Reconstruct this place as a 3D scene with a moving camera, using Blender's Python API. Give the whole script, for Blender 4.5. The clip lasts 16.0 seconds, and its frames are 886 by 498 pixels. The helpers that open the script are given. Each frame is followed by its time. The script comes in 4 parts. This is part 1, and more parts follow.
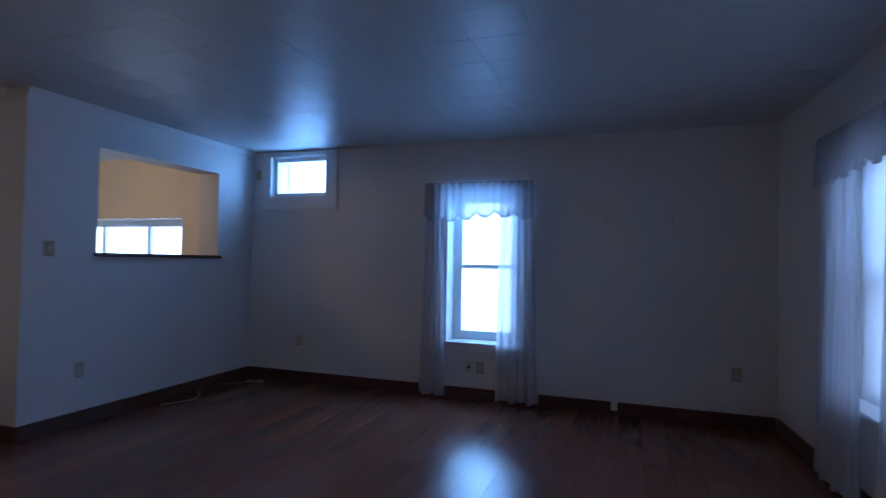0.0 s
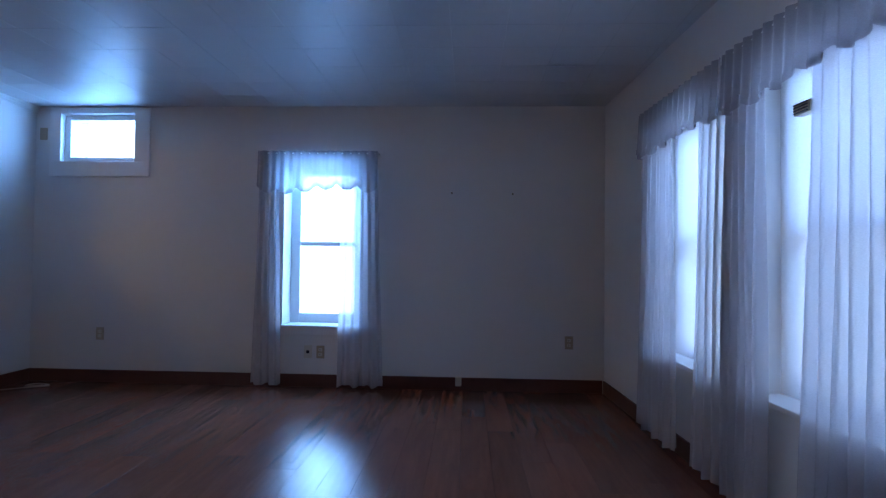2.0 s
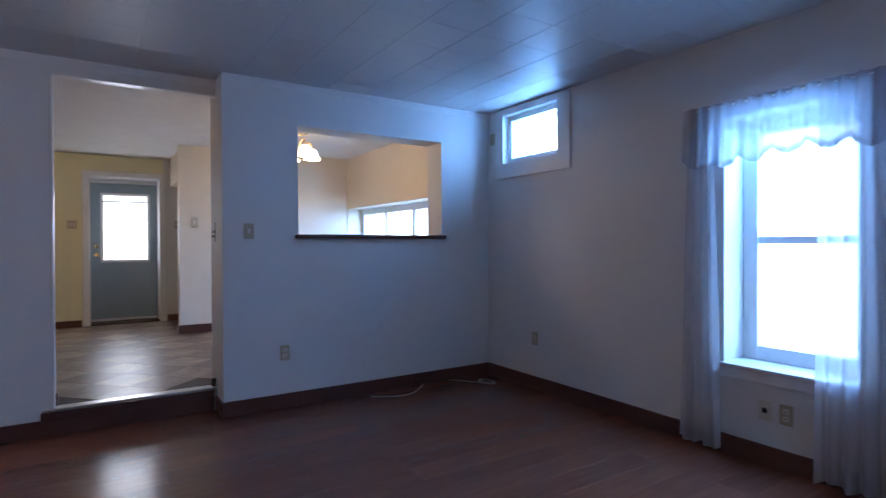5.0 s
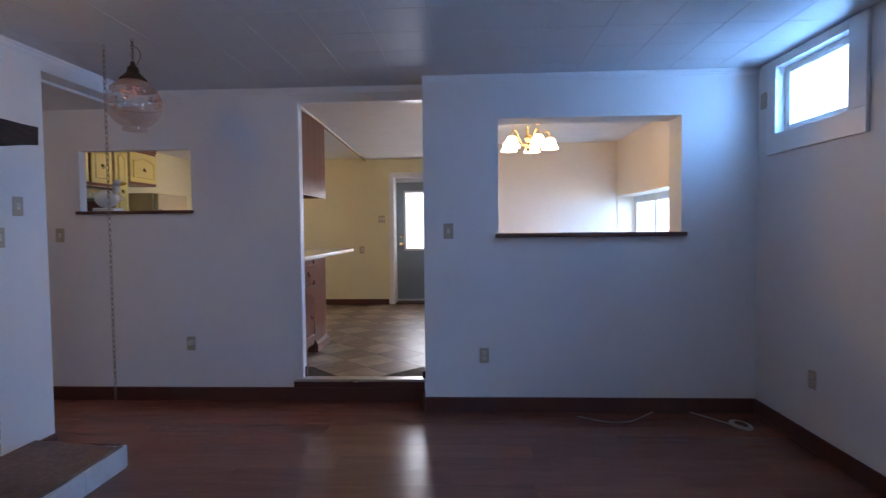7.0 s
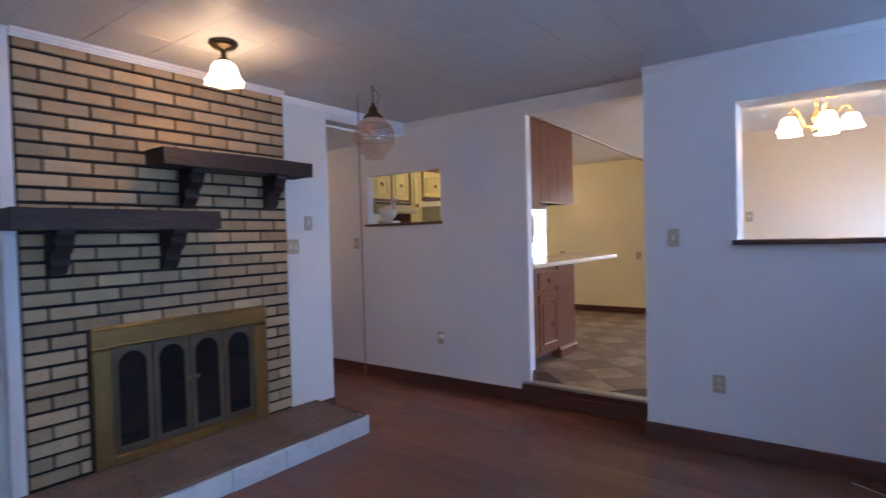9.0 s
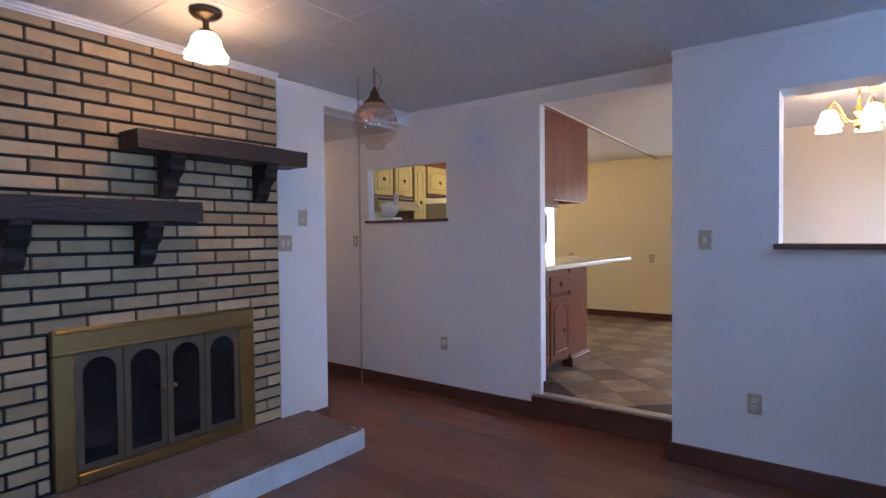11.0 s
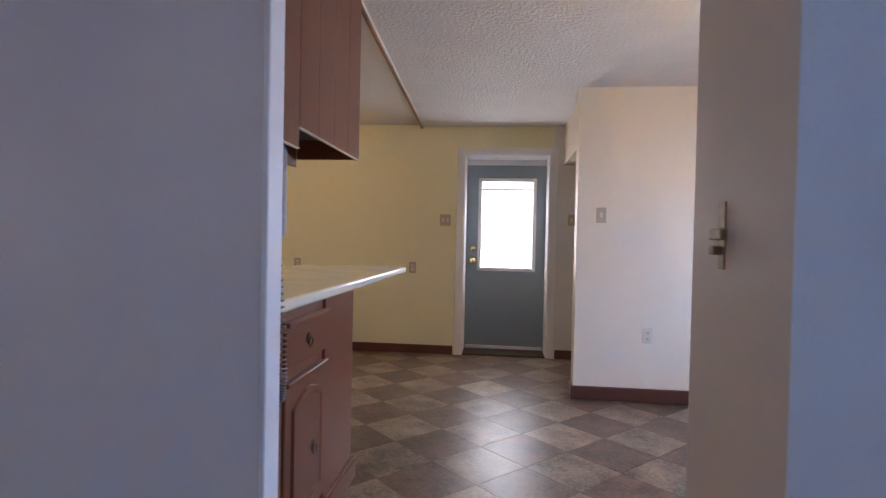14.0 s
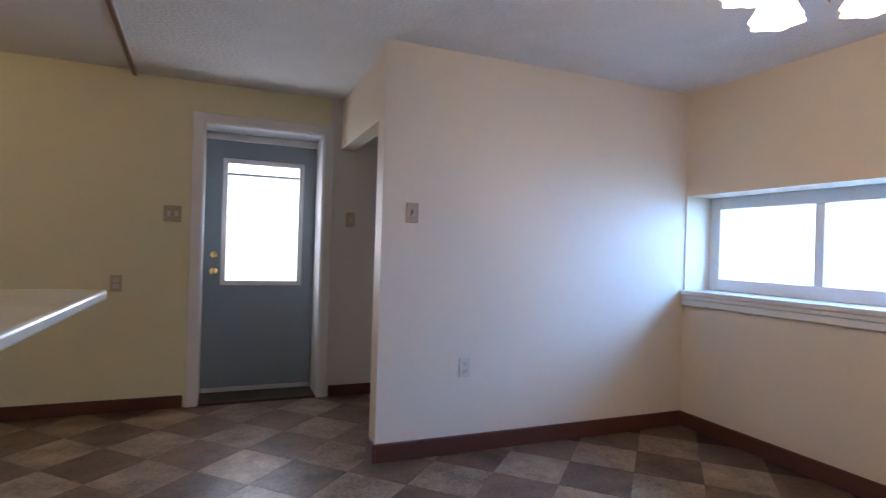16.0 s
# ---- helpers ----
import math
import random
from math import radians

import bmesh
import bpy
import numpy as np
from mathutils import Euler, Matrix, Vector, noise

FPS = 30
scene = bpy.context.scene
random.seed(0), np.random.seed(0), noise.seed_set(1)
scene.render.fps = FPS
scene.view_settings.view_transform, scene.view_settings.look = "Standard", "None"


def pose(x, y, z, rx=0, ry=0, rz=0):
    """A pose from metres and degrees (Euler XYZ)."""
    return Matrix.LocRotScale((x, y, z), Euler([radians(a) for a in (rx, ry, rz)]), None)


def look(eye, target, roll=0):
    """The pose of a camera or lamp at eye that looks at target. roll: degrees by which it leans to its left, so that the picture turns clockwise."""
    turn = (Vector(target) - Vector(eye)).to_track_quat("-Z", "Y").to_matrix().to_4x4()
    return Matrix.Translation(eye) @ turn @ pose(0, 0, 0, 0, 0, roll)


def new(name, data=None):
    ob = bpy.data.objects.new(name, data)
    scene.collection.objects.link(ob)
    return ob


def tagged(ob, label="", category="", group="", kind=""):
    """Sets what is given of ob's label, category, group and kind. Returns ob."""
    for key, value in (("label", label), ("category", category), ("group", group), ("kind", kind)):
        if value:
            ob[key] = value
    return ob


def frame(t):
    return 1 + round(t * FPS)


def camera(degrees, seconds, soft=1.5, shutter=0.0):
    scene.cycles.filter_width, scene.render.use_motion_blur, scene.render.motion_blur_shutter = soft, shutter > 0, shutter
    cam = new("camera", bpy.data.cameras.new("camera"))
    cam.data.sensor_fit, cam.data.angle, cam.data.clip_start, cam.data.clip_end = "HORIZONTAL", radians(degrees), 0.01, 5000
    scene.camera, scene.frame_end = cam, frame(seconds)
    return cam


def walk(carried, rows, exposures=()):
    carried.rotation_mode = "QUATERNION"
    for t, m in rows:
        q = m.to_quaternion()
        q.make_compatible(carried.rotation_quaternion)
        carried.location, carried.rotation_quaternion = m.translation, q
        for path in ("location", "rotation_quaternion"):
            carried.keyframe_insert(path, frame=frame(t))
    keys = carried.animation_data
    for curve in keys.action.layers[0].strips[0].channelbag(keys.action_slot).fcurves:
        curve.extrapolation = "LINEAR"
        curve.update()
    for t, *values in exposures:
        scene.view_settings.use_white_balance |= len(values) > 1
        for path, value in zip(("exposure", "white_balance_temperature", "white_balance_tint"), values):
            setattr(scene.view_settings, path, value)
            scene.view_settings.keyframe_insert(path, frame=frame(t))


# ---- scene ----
cam = camera(79.0, 16.0, 1.3, 0.3)
PATH = [
    (0, (0.527, 0.922, 1.344), (-0.128, 2.811, 1.392), 1.1),
    (0.5, (0.572, 1.129, 1.249), (0.211, 3.095, 1.306), 0.8),
    (1, (0.558, 1.199, 1.195), (0.348, 3.187, 1.248), 0.6),
    (1.5, (0.481, 1.171, 1.194), (0.352, 3.167, 1.223), 0.6),
    (2, (0.486, 1.201, 1.145), (0.393, 3.199, 1.193), 0.7),
    (2.5, (0.488, 1.225, 1.168), (0.418, 3.223, 1.205), 0.8),
    (3, (0.52, 1.326, 1.223), (0.337, 3.317, 1.228), 0.6),
    (3.5, (0.473, 1.645, 1.31), (-0.02, 3.583, 1.267), 0.2),
    (4, (0.523, 1.894, 1.281), (-0.48, 3.624, 1.25), 0.1),
    (4.5, (0.618, 2.282, 1.301), (-0.805, 3.687, 1.279), 0.0),
    (5, (0.652, 2.79, 1.286), (-1.031, 3.871, 1.267), -0.2),
    (5.2, (0.638, 2.914, 1.308), (-1.121, 3.866, 1.288), -0.3),
    (7.3, (0.469, 4.054, 1.415), (-1.51, 3.773, 1.35), -0.8),
    (7.5, (0.429, 4.141, 1.389), (-1.53, 3.741, 1.339), -0.9),
    (8, (0.281, 4.371, 1.403), (-1.63, 3.784, 1.351), -0.8),
    (8.5, (0.228, 4.536, 1.424), (-1.591, 3.705, 1.371), -1.1),
    (9, (0.249, 4.658, 1.434), (-1.358, 3.468, 1.388), -1.5),
    (9.2, (0.266, 4.669, 1.434), (-1.264, 3.381, 1.388), -1.5),
    (11.3, (-0.179, 4.319, 1.425), (-1.82, 3.177, 1.376), 0.0),
    (11.5, (-0.315, 4.23, 1.423), (-2.053, 3.241, 1.375), 0.3),
    (12, (-0.751, 4.001, 1.406), (-2.6, 3.24, 1.36), 0.4),
    (12.5, (-1.206, 3.727, 1.391), (-3.12, 3.147, 1.347), 0.7),
    (13, (-1.646, 3.499, 1.392), (-3.603, 3.087, 1.349), 1.1),
    (13.5, (-2.171, 3.283, 1.381), (-4.141, 2.939, 1.338), 1.2),
    (14, (-2.618, 3.08, 1.363), (-4.606, 2.865, 1.328), 1.2),
    (14.5, (-3.069, 2.993, 1.361), (-5.068, 2.922, 1.336), 1.2),
    (15, (-3.412, 2.905, 1.366), (-5.411, 2.978, 1.345), 1.3),
    (15.5, (-3.703, 2.839, 1.367), (-5.654, 3.281, 1.356), 1.7),
    (16, (-3.88, 2.825, 1.371), (-5.729, 3.589, 1.372), 1.8),
]
EXPOSURE = [(0.0, -0.66, 5900, 19), (1.5, -0.06, 6050, 20), (3.5, 0.0, 6300, 20), (5.0, 0.15, 6250, 20), (7.5, 0.45, 6850, 24), (9.0, 0.82, 7150, 26), (12.0, 0.85, 7150, 27), (12.7, 0.74, 7150, 27), (14.0, 0.5, 6800, 25), (15.0, 0.36, 6600, 24), (16.0, -0.05, 6150, 22)]
walk(cam, [(t, look(eye, target, roll)) for t, eye, target, roll in PATH], EXPOSURE)

# ---- world, daylight, exposure ----
SKY = bpy.data.worlds.new("sky")
scene.world = SKY
SKY.use_nodes = True
_bg = SKY.node_tree.nodes["Background"]
_sky = SKY.node_tree.nodes.new("ShaderNodeTexSky")
_sky.sky_type = "NISHITA"
_sky.sun_disc = False
_sky.sun_elevation = radians(38)
_sky.sun_rotation = radians(200)
_bg.inputs["Strength"].default_value = 0.15
SKY.node_tree.links.new(_sky.outputs["Color"], _bg.inputs["Color"])
_sun = new("sun", bpy.data.lights.new("sun", "SUN"))
_sun.data.energy, _sun.data.angle, _sun.data.color = 1.2, radians(12), (1.0, 0.95, 0.88)
_sun.matrix_world = pose(0, 0, 20, 52, 0, 20)


def window_light(name, at, turn, w, h, watts, color):
    """Sky light in a window's opening, just outside the pane."""
    la = bpy.data.lights.new(name, "AREA")
    la.shape, la.size, la.size_y, la.energy, la.color = "RECTANGLE", w, h, watts, color
    ob = new(name, la)
    ob.matrix_world = pose(*at, *turn)
    return ob


DAY = (0.12, 0.43, 1.0)
window_light("daylight_front", (-0.85, 6.48, 1.36), (-65, 0, 0), 0.66, 1.40, 44, DAY)
window_light("daylight_high", (-2.97, 6.34, 2.265), (-80, 0, 0), 0.70, 0.42, 20, DAY)
window_light("daylight_side", (2.85, 4.45, 2.40), (50, 0, 90), 0.84, 1.20, 78, (0.24, 0.50, 1.0))
window_light("daylight_side", (2.88, 3.32, 2.40), (50, 0, 90), 0.84, 1.20, 78, (0.24, 0.50, 1.0))
window_light("daylight_dining", (-5.30, 6.80, 1.80), (-58, 0, 0), 1.9, 0.7, 115, (0.14, 0.44, 1.0))
window_light("daylight_kitchen", (-9.15, 0.27, 2.55), (50, 0, -90), 0.68, 1.10, 55, (0.85, 0.93, 1.0))
window_light("daylight_door", (-8.62, 3.13, 1.55), (65, 0, -90), 0.56, 0.90, 12, (0.8, 0.9, 1.0))


def bulb(name, at, watts, color=(1.0, 0.62, 0.30), r=0.03):
    la = bpy.data.lights.new(name, "POINT")
    la.energy, la.color, la.shadow_soft_size = watts, color, r
    ob = new(name, la)
    ob.location = at
    return ob


# ---- materials ----
def mat(name, color, rough=0.6, vary=0.08, scale=6.0, bump=0.0, bscale=60.0, metal=0.0, spec=0.5, stretch=(1, 1, 1), piece=0.0, fine=0.5):
    """A procedural surface: base colour varied at two scales, fine relief, uneven gloss; piece: variation from piece to piece."""
    m = bpy.data.materials.new(name)
    m.use_nodes = True
    nt = m.node_tree
    b = nt.nodes["Principled BSDF"]
    co = nt.nodes.new("ShaderNodeTexCoord")
    mp = nt.nodes.new("ShaderNodeMapping")
    mp.inputs["Scale"].default_value = stretch
    info = nt.nodes.new("ShaderNodeObjectInfo")
    shift = nt.nodes.new("ShaderNodeVectorMath")
    shift.operation = "MULTIPLY_ADD"
    cmb = nt.nodes.new("ShaderNodeCombineXYZ")
    for k in range(3):
        nt.links.new(info.outputs["Random"], cmb.inputs[k])
    shift.inputs[1].default_value = (17.0, 31.0, 11.0)
    nt.links.new(cmb.outputs[0], shift.inputs[0])
    nt.links.new(co.outputs["Object"], shift.inputs[2])
    nt.links.new(shift.outputs[0], mp.inputs["Vector"])
    big = nt.nodes.new("ShaderNodeTexNoise")
    big.inputs["Scale"].default_value, big.inputs["Detail"].default_value = scale, 5
    small = nt.nodes.new("ShaderNodeTexNoise")
    small.inputs["Scale"].default_value, small.inputs["Detail"].default_value = scale * 9, 4
    for n in (big, small):
        nt.links.new(mp.outputs[0], n.inputs["Vector"])
    mix = nt.nodes.new("ShaderNodeMath")
    mix.operation = "MULTIPLY_ADD"
    mix.inputs[1].default_value = fine
    nt.links.new(small.outputs["Fac"], mix.inputs[0])
    nt.links.new(big.outputs["Fac"], mix.inputs[2])
    rnd = nt.nodes.new("ShaderNodeMath")
    rnd.operation = "MULTIPLY_ADD"
    rnd.inputs[1].default_value = piece
    nt.links.new(info.outputs["Random"], rnd.inputs[0])
    nt.links.new(mix.outputs[0], rnd.inputs[2])
    rmp = nt.nodes.new("ShaderNodeMapRange")
    mid = 0.5 + fine * 0.5 + piece * 0.5
    rmp.inputs["From Min"].default_value, rmp.inputs["From Max"].default_value = mid - 0.35 - piece / 2, mid + 0.35 + piece / 2
    rmp.inputs["To Min"].default_value, rmp.inputs["To Max"].default_value = 1 - vary, 1 + vary
    nt.links.new(rnd.outputs[0], rmp.inputs["Value"])
    sc = nt.nodes.new("ShaderNodeVectorMath")
    sc.operation = "SCALE"
    sc.inputs[0].default_value = color
    nt.links.new(rmp.outputs[0], sc.inputs["Scale"])
    nt.links.new(sc.outputs[0], b.inputs["Base Color"])
    rr = nt.nodes.new("ShaderNodeMapRange")
    rr.inputs["To Min"].default_value, rr.inputs["To Max"].default_value = max(0.02, rough * 0.8), min(1, rough * 1.2)
    nt.links.new(big.outputs["Fac"], rr.inputs["Value"])
    nt.links.new(rr.outputs[0], b.inputs["Roughness"])
    b.inputs["Metallic"].default_value = metal
    b.inputs["Specular IOR Level"].default_value = spec
    if bump:
        bn = nt.nodes.new("ShaderNodeTexNoise")
        bn.inputs["Scale"].default_value, bn.inputs["Detail"].default_value = bscale, 3
        nt.links.new(mp.outputs[0], bn.inputs["Vector"])
        bp = nt.nodes.new("ShaderNodeBump")
        bp.inputs["Strength"].default_value, bp.inputs["Distance"].default_value = bump, 0.01
        nt.links.new(bn.outputs["Fac"], bp.inputs["Height"])
        nt.links.new(bp.outputs[0], b.inputs["Normal"])
    return m


def glow(name, color, strength, base=(0.9, 0.85, 0.75)):
    m = mat(name, base, 0.3)
    b = m.node_tree.nodes["Principled BSDF"]
    b.inputs["Emission Color"].default_value = (*color, 1)
    b.inputs["Emission Strength"].default_value = strength
    return m


def glass(name, color=(1, 1, 1), rough=0.0, clear=0.85):
    m = bpy.data.materials.new(name)
    m.use_nodes = True
    nt = m.node_tree
    nt.nodes.remove(nt.nodes["Principled BSDF"])
    tr, gl, mx = nt.nodes.new("ShaderNodeBsdfTransparent"), nt.nodes.new("ShaderNodeBsdfGlossy"), nt.nodes.new("ShaderNodeMixShader")
    tr.inputs["Color"].default_value = (*color, 1)
    gl.inputs["Roughness"].default_value = rough
    mx.inputs["Fac"].default_value = 1 - clear
    nt.links.new(tr.outputs[0], mx.inputs[1])
    nt.links.new(gl.outputs[0], mx.inputs[2])
    nt.links.new(mx.outputs[0], nt.nodes["Material Output"].inputs["Surface"])
    return m


def sheer(name, color, clear):
    """Sheer cloth: open weave, scatters and lets light through."""
    m = bpy.data.materials.new(name)
    m.use_nodes = True
    nt = m.node_tree
    nt.nodes.remove(nt.nodes["Principled BSDF"])
    tr, df, tl = nt.nodes.new("ShaderNodeBsdfTransparent"), nt.nodes.new("ShaderNodeBsdfDiffuse"), nt.nodes.new("ShaderNodeBsdfTranslucent")
    a, c = nt.nodes.new("ShaderNodeMixShader"), nt.nodes.new("ShaderNodeMixShader")
    df.inputs["Color"].default_value = tl.inputs["Color"].default_value = (*color, 1)
    co, wv = nt.nodes.new("ShaderNodeTexCoord"), nt.nodes.new("ShaderNodeTexNoise")
    mp = nt.nodes.new("ShaderNodeMapping")
    mp.inputs["Scale"].default_value = (30, 30, 160)
    nt.links.new(co.outputs["Object"], mp.inputs["Vector"])
    nt.links.new(mp.outputs[0], wv.inputs["Vector"])
    rg = nt.nodes.new("ShaderNodeMapRange")
    rg.inputs["To Min"].default_value, rg.inputs["To Max"].default_value = clear - 0.15, clear + 0.15
    nt.links.new(wv.outputs["Fac"], rg.inputs["Value"])
    a.inputs["Fac"].default_value = 0.48
    nt.links.new(df.outputs[0], a.inputs[1])
    nt.links.new(tl.outputs[0], a.inputs[2])
    nt.links.new(rg.outputs[0], c.inputs["Fac"])
    nt.links.new(a.outputs[0], c.inputs[1])
    nt.links.new(tr.outputs[0], c.inputs[2])
    nt.links.new(c.outputs[0], nt.nodes["Material Output"].inputs["Surface"])
    return m


M_SKY_N = glow("overcast_sky_north", (0.42, 0.69, 1.0), 4.5)
M_SKY_E = glow("overcast_sky_east", (0.45, 0.70, 1.0), 0.9)
M_SKY_W = glow("overcast_sky_west", (0.95, 0.97, 1.0), 1.7)
M_WALL = mat("wall_paint", (0.74, 0.72, 0.70), 0.55, 0.03, 1.5, 0.10, 120)
M_CREAM = mat("cream_paint", (0.80, 0.70, 0.56), 0.5, 0.03, 1.5, 0.10, 120)
M_YELLOW = mat("pale_yellow_paint", (0.78, 0.735, 0.48), 0.5, 0.03, 1.5, 0.10, 120)
M_CEIL = mat("ceiling_tile_paint", (0.62, 0.61, 0.61), 0.42, 0.04, 2.0, 0.06, 30, spec=0.2)
M_TEXCEIL = mat("textured_ceiling", (0.80, 0.78, 0.75), 0.8, 0.06, 5.0, 0.9, 45)
M_TRIM = mat("white_gloss_trim", (0.78, 0.77, 0.76), 0.3, 0.04, 3.0, 0.04, 40)
M_BASE = mat("dark_red_brown_trim", (0.105, 0.037, 0.026), 0.35, 0.2, 4.0, 0.06, 50, stretch=(1, 1, 4))
M_PLANK = mat("dark_wood_plank", (0.21, 0.074, 0.044), 0.20, 0.38, 3.0, 0.10, 40, stretch=(9, 0.9, 1), piece=0.5)
M_CAB = mat("red_brown_cabinet_wood", (0.165, 0.054, 0.026), 0.32, 0.25, 4.0, 0.05, 60, stretch=(8, 8, 0.8))
# cabinet brown darkened to about a third: toe kick, rail, underside, roof slab
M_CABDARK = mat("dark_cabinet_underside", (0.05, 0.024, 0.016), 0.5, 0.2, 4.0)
M_COUNTER = mat("cream_laminate", (0.74, 0.70, 0.56), 0.16, 0.04, 5.0)
M_TILE_L = mat("light_vinyl_tile", (0.240, 0.174, 0.118), 0.36, 0.98, 6.0, 0.05, 30, spec=0.38, piece=0.15, fine=0.7)
M_TILE_D = mat("dark_vinyl_tile", (0.128, 0.080, 0.054), 0.36, 0.98, 6.0, 0.05, 30, spec=0.38, piece=0.15, fine=0.7)
M_GROUT = mat("floor_bed", (0.05, 0.035, 0.028), 0.7, 0.15)
M_BRICK = mat("tan_brick", (0.43, 0.30, 0.175), 0.8, 0.42, 9.0, 0.35, 70, piece=1.0, fine=0.6)
M_MORTAR = mat("black_mortar", (0.022, 0.018, 0.016), 0.95, 0.2, 20.0, 0.4, 120)
M_MANTEL = mat("dark_hewn_wood", (0.028, 0.015, 0.012), 0.58, 0.45, 7.0, 0.7, 16, stretch=(0.6, 3, 3))
M_BRASS = mat("aged_brass", (0.36, 0.235, 0.095), 0.36, 0.15, 8.0, 0.05, 60, metal=1.0)
M_GOLD = mat("polished_brass", (0.80, 0.58, 0.25), 0.2, 0.08, 8.0, metal=1.0)
M_BRONZE = mat("dark_bronze", (0.10, 0.065, 0.04), 0.4, 0.2, 10.0, metal=0.9)
M_LEAF = mat("brown_bronze_leaf", (0.16, 0.12, 0.08), 0.42, 0.2, 10.0, metal=0.6)
M_SMOKED = mat("smoked_glass", (0.012, 0.012, 0.013), 0.12, 0.2, 3.0)
M_FIREBOX = mat("near_black_firebox", (0.010, 0.009, 0.009), 0.95, 0.3, 6.0)
M_STONE = mat("hearth_stone", (0.19, 0.125, 0.10), 0.75, 0.45, 4.0, 0.5, 25, fine=0.8)
M_LIME = mat("white_painted_stone", (0.66, 0.64, 0.62), 0.75, 0.15, 9.0, 0.6, 30)
M_BEIGE = mat("beige_plastic", (0.46, 0.38, 0.27), 0.4, 0.05)
M_IVORY = mat("ivory_plastic", (0.68, 0.63, 0.52), 0.4, 0.05)
M_BLACK = mat("black_plastic", (0.015, 0.015, 0.016), 0.4, 0.1)
M_DOOR = mat("blue_grey_door_paint", (0.27, 0.33, 0.36), 0.38, 0.05, 3.0, 0.04, 60)
M_YCAB = mat("yellow_cabinet_door", (0.78, 0.68, 0.24), 0.35, 0.05, 3.0)
M_ALMOND = mat("almond_enamel", (0.56, 0.50, 0.30), 0.3, 0.04)
M_WHITE = mat("white_enamel", (0.78, 0.76, 0.72), 0.3, 0.04)
M_BILL = mat("yellow_ceramic", (0.75, 0.45, 0.06), 0.3, 0.05)
M_STEEL = mat("brushed_steel", (0.55, 0.54, 0.52), 0.3, 0.1, 20, metal=1.0)
M_WORN = mat("worn_metal", (0.30, 0.25, 0.18), 0.5, 0.3, 30, metal=0.7)
M_CHAIN = mat("dull_brass_chain", (0.26, 0.20, 0.15), 0.5, 0.2, 20, metal=0.4)
M_CABLE = mat("grey_cable", (0.34, 0.30, 0.27), 0.5, 0.1)
M_SNOW = mat("bright_gravel_yard", (0.55, 0.55, 0.55), 0.9, 0.2, 0.5)
M_PHONE = mat("grey_phone", (0.22, 0.205, 0.20), 0.35, 0.04)
M_PANE = glass("window_pane", clear=0.94)
M_PETAL = mat("pink_painted_petals", (0.62, 0.26, 0.17), 0.5, 0.3, 30.0)
M_GLOBE = glass("clear_globe_glass", (0.95, 0.86, 0.80), 0.03, 0.86)
M_GLOBEP = sheer("peach_frosted_glass", (0.72, 0.48, 0.36), 0.36)
M_SHEER = sheer("white_sheer", (0.72, 0.70, 0.73), 0.27)
M_LACE = sheer("white_lace", (0.52, 0.50, 0.53), 0.26)
M_SHADE = glow("lit_frosted_glass", (1.0, 0.80, 0.50), 7.0)
M_HAZE = sheer("pale_haze_sheet", (0.80, 0.80, 0.80), 0.42)
M_BLIND = mat("white_blind", (0.8, 0.8, 0.8), 0.5, 0.03)


# ---- mesh helpers ----
def mesh_ob(name, bm, m, parent=None, at=None, smooth=False):
    me = bpy.data.meshes.new(name)
    bmesh.ops.recalc_face_normals(bm, faces=bm.faces)
    bm.to_mesh(me)
    bm.free()
    for mm in (m if isinstance(m, (list, tuple)) else [m]):
        me.materials.append(mm)
    if smooth:
        for p in me.polygons:
            p.use_smooth = True
    ob = new(name, me)
    if at is not None:
        ob.matrix_world = at
    if parent is not None:
        ob.parent = parent
    return ob


def add_box(bm, lo, hi, bevel=0.0, mi=0, seg=1):
    x0, x1 = sorted((lo[0], hi[0]))
    y0, y1 = sorted((lo[1], hi[1]))
    z0, z1 = sorted((lo[2], hi[2]))
    v = [bm.verts.new(p) for p in ((x0, y0, z0), (x1, y0, z0), (x1, y1, z0), (x0, y1, z0), (x0, y0, z1), (x1, y0, z1), (x1, y1, z1), (x0, y1, z1))]
    fs = [bm.faces.new([v[i] for i in q]) for q in ((3, 2, 1, 0), (4, 5, 6, 7), (0, 1, 5, 4), (1, 2, 6, 5), (2, 3, 7, 6), (3, 0, 4, 7))]
    for f in fs:
        f.material_index = mi
    if bevel > 0:
        es = list({e for f in fs for e in f.edges})
        bmesh.ops.bevel(bm, geom=es, offset=bevel, segments=seg, affect="EDGES", profile=0.5, material=mi)


def box(name, lo, hi, m, bevel=0.0, parent=None, seg=1):
    bm = bmesh.new()
    add_box(bm, lo, hi, bevel, 0, seg)
    return mesh_ob(name, bm, m, parent)


def boxes(name, items, m, bevel=0.0, parent=None):
    bm = bmesh.new()
    for lo, hi in items:
        add_box(bm, lo, hi, bevel)
    return mesh_ob(name, bm, m, parent)


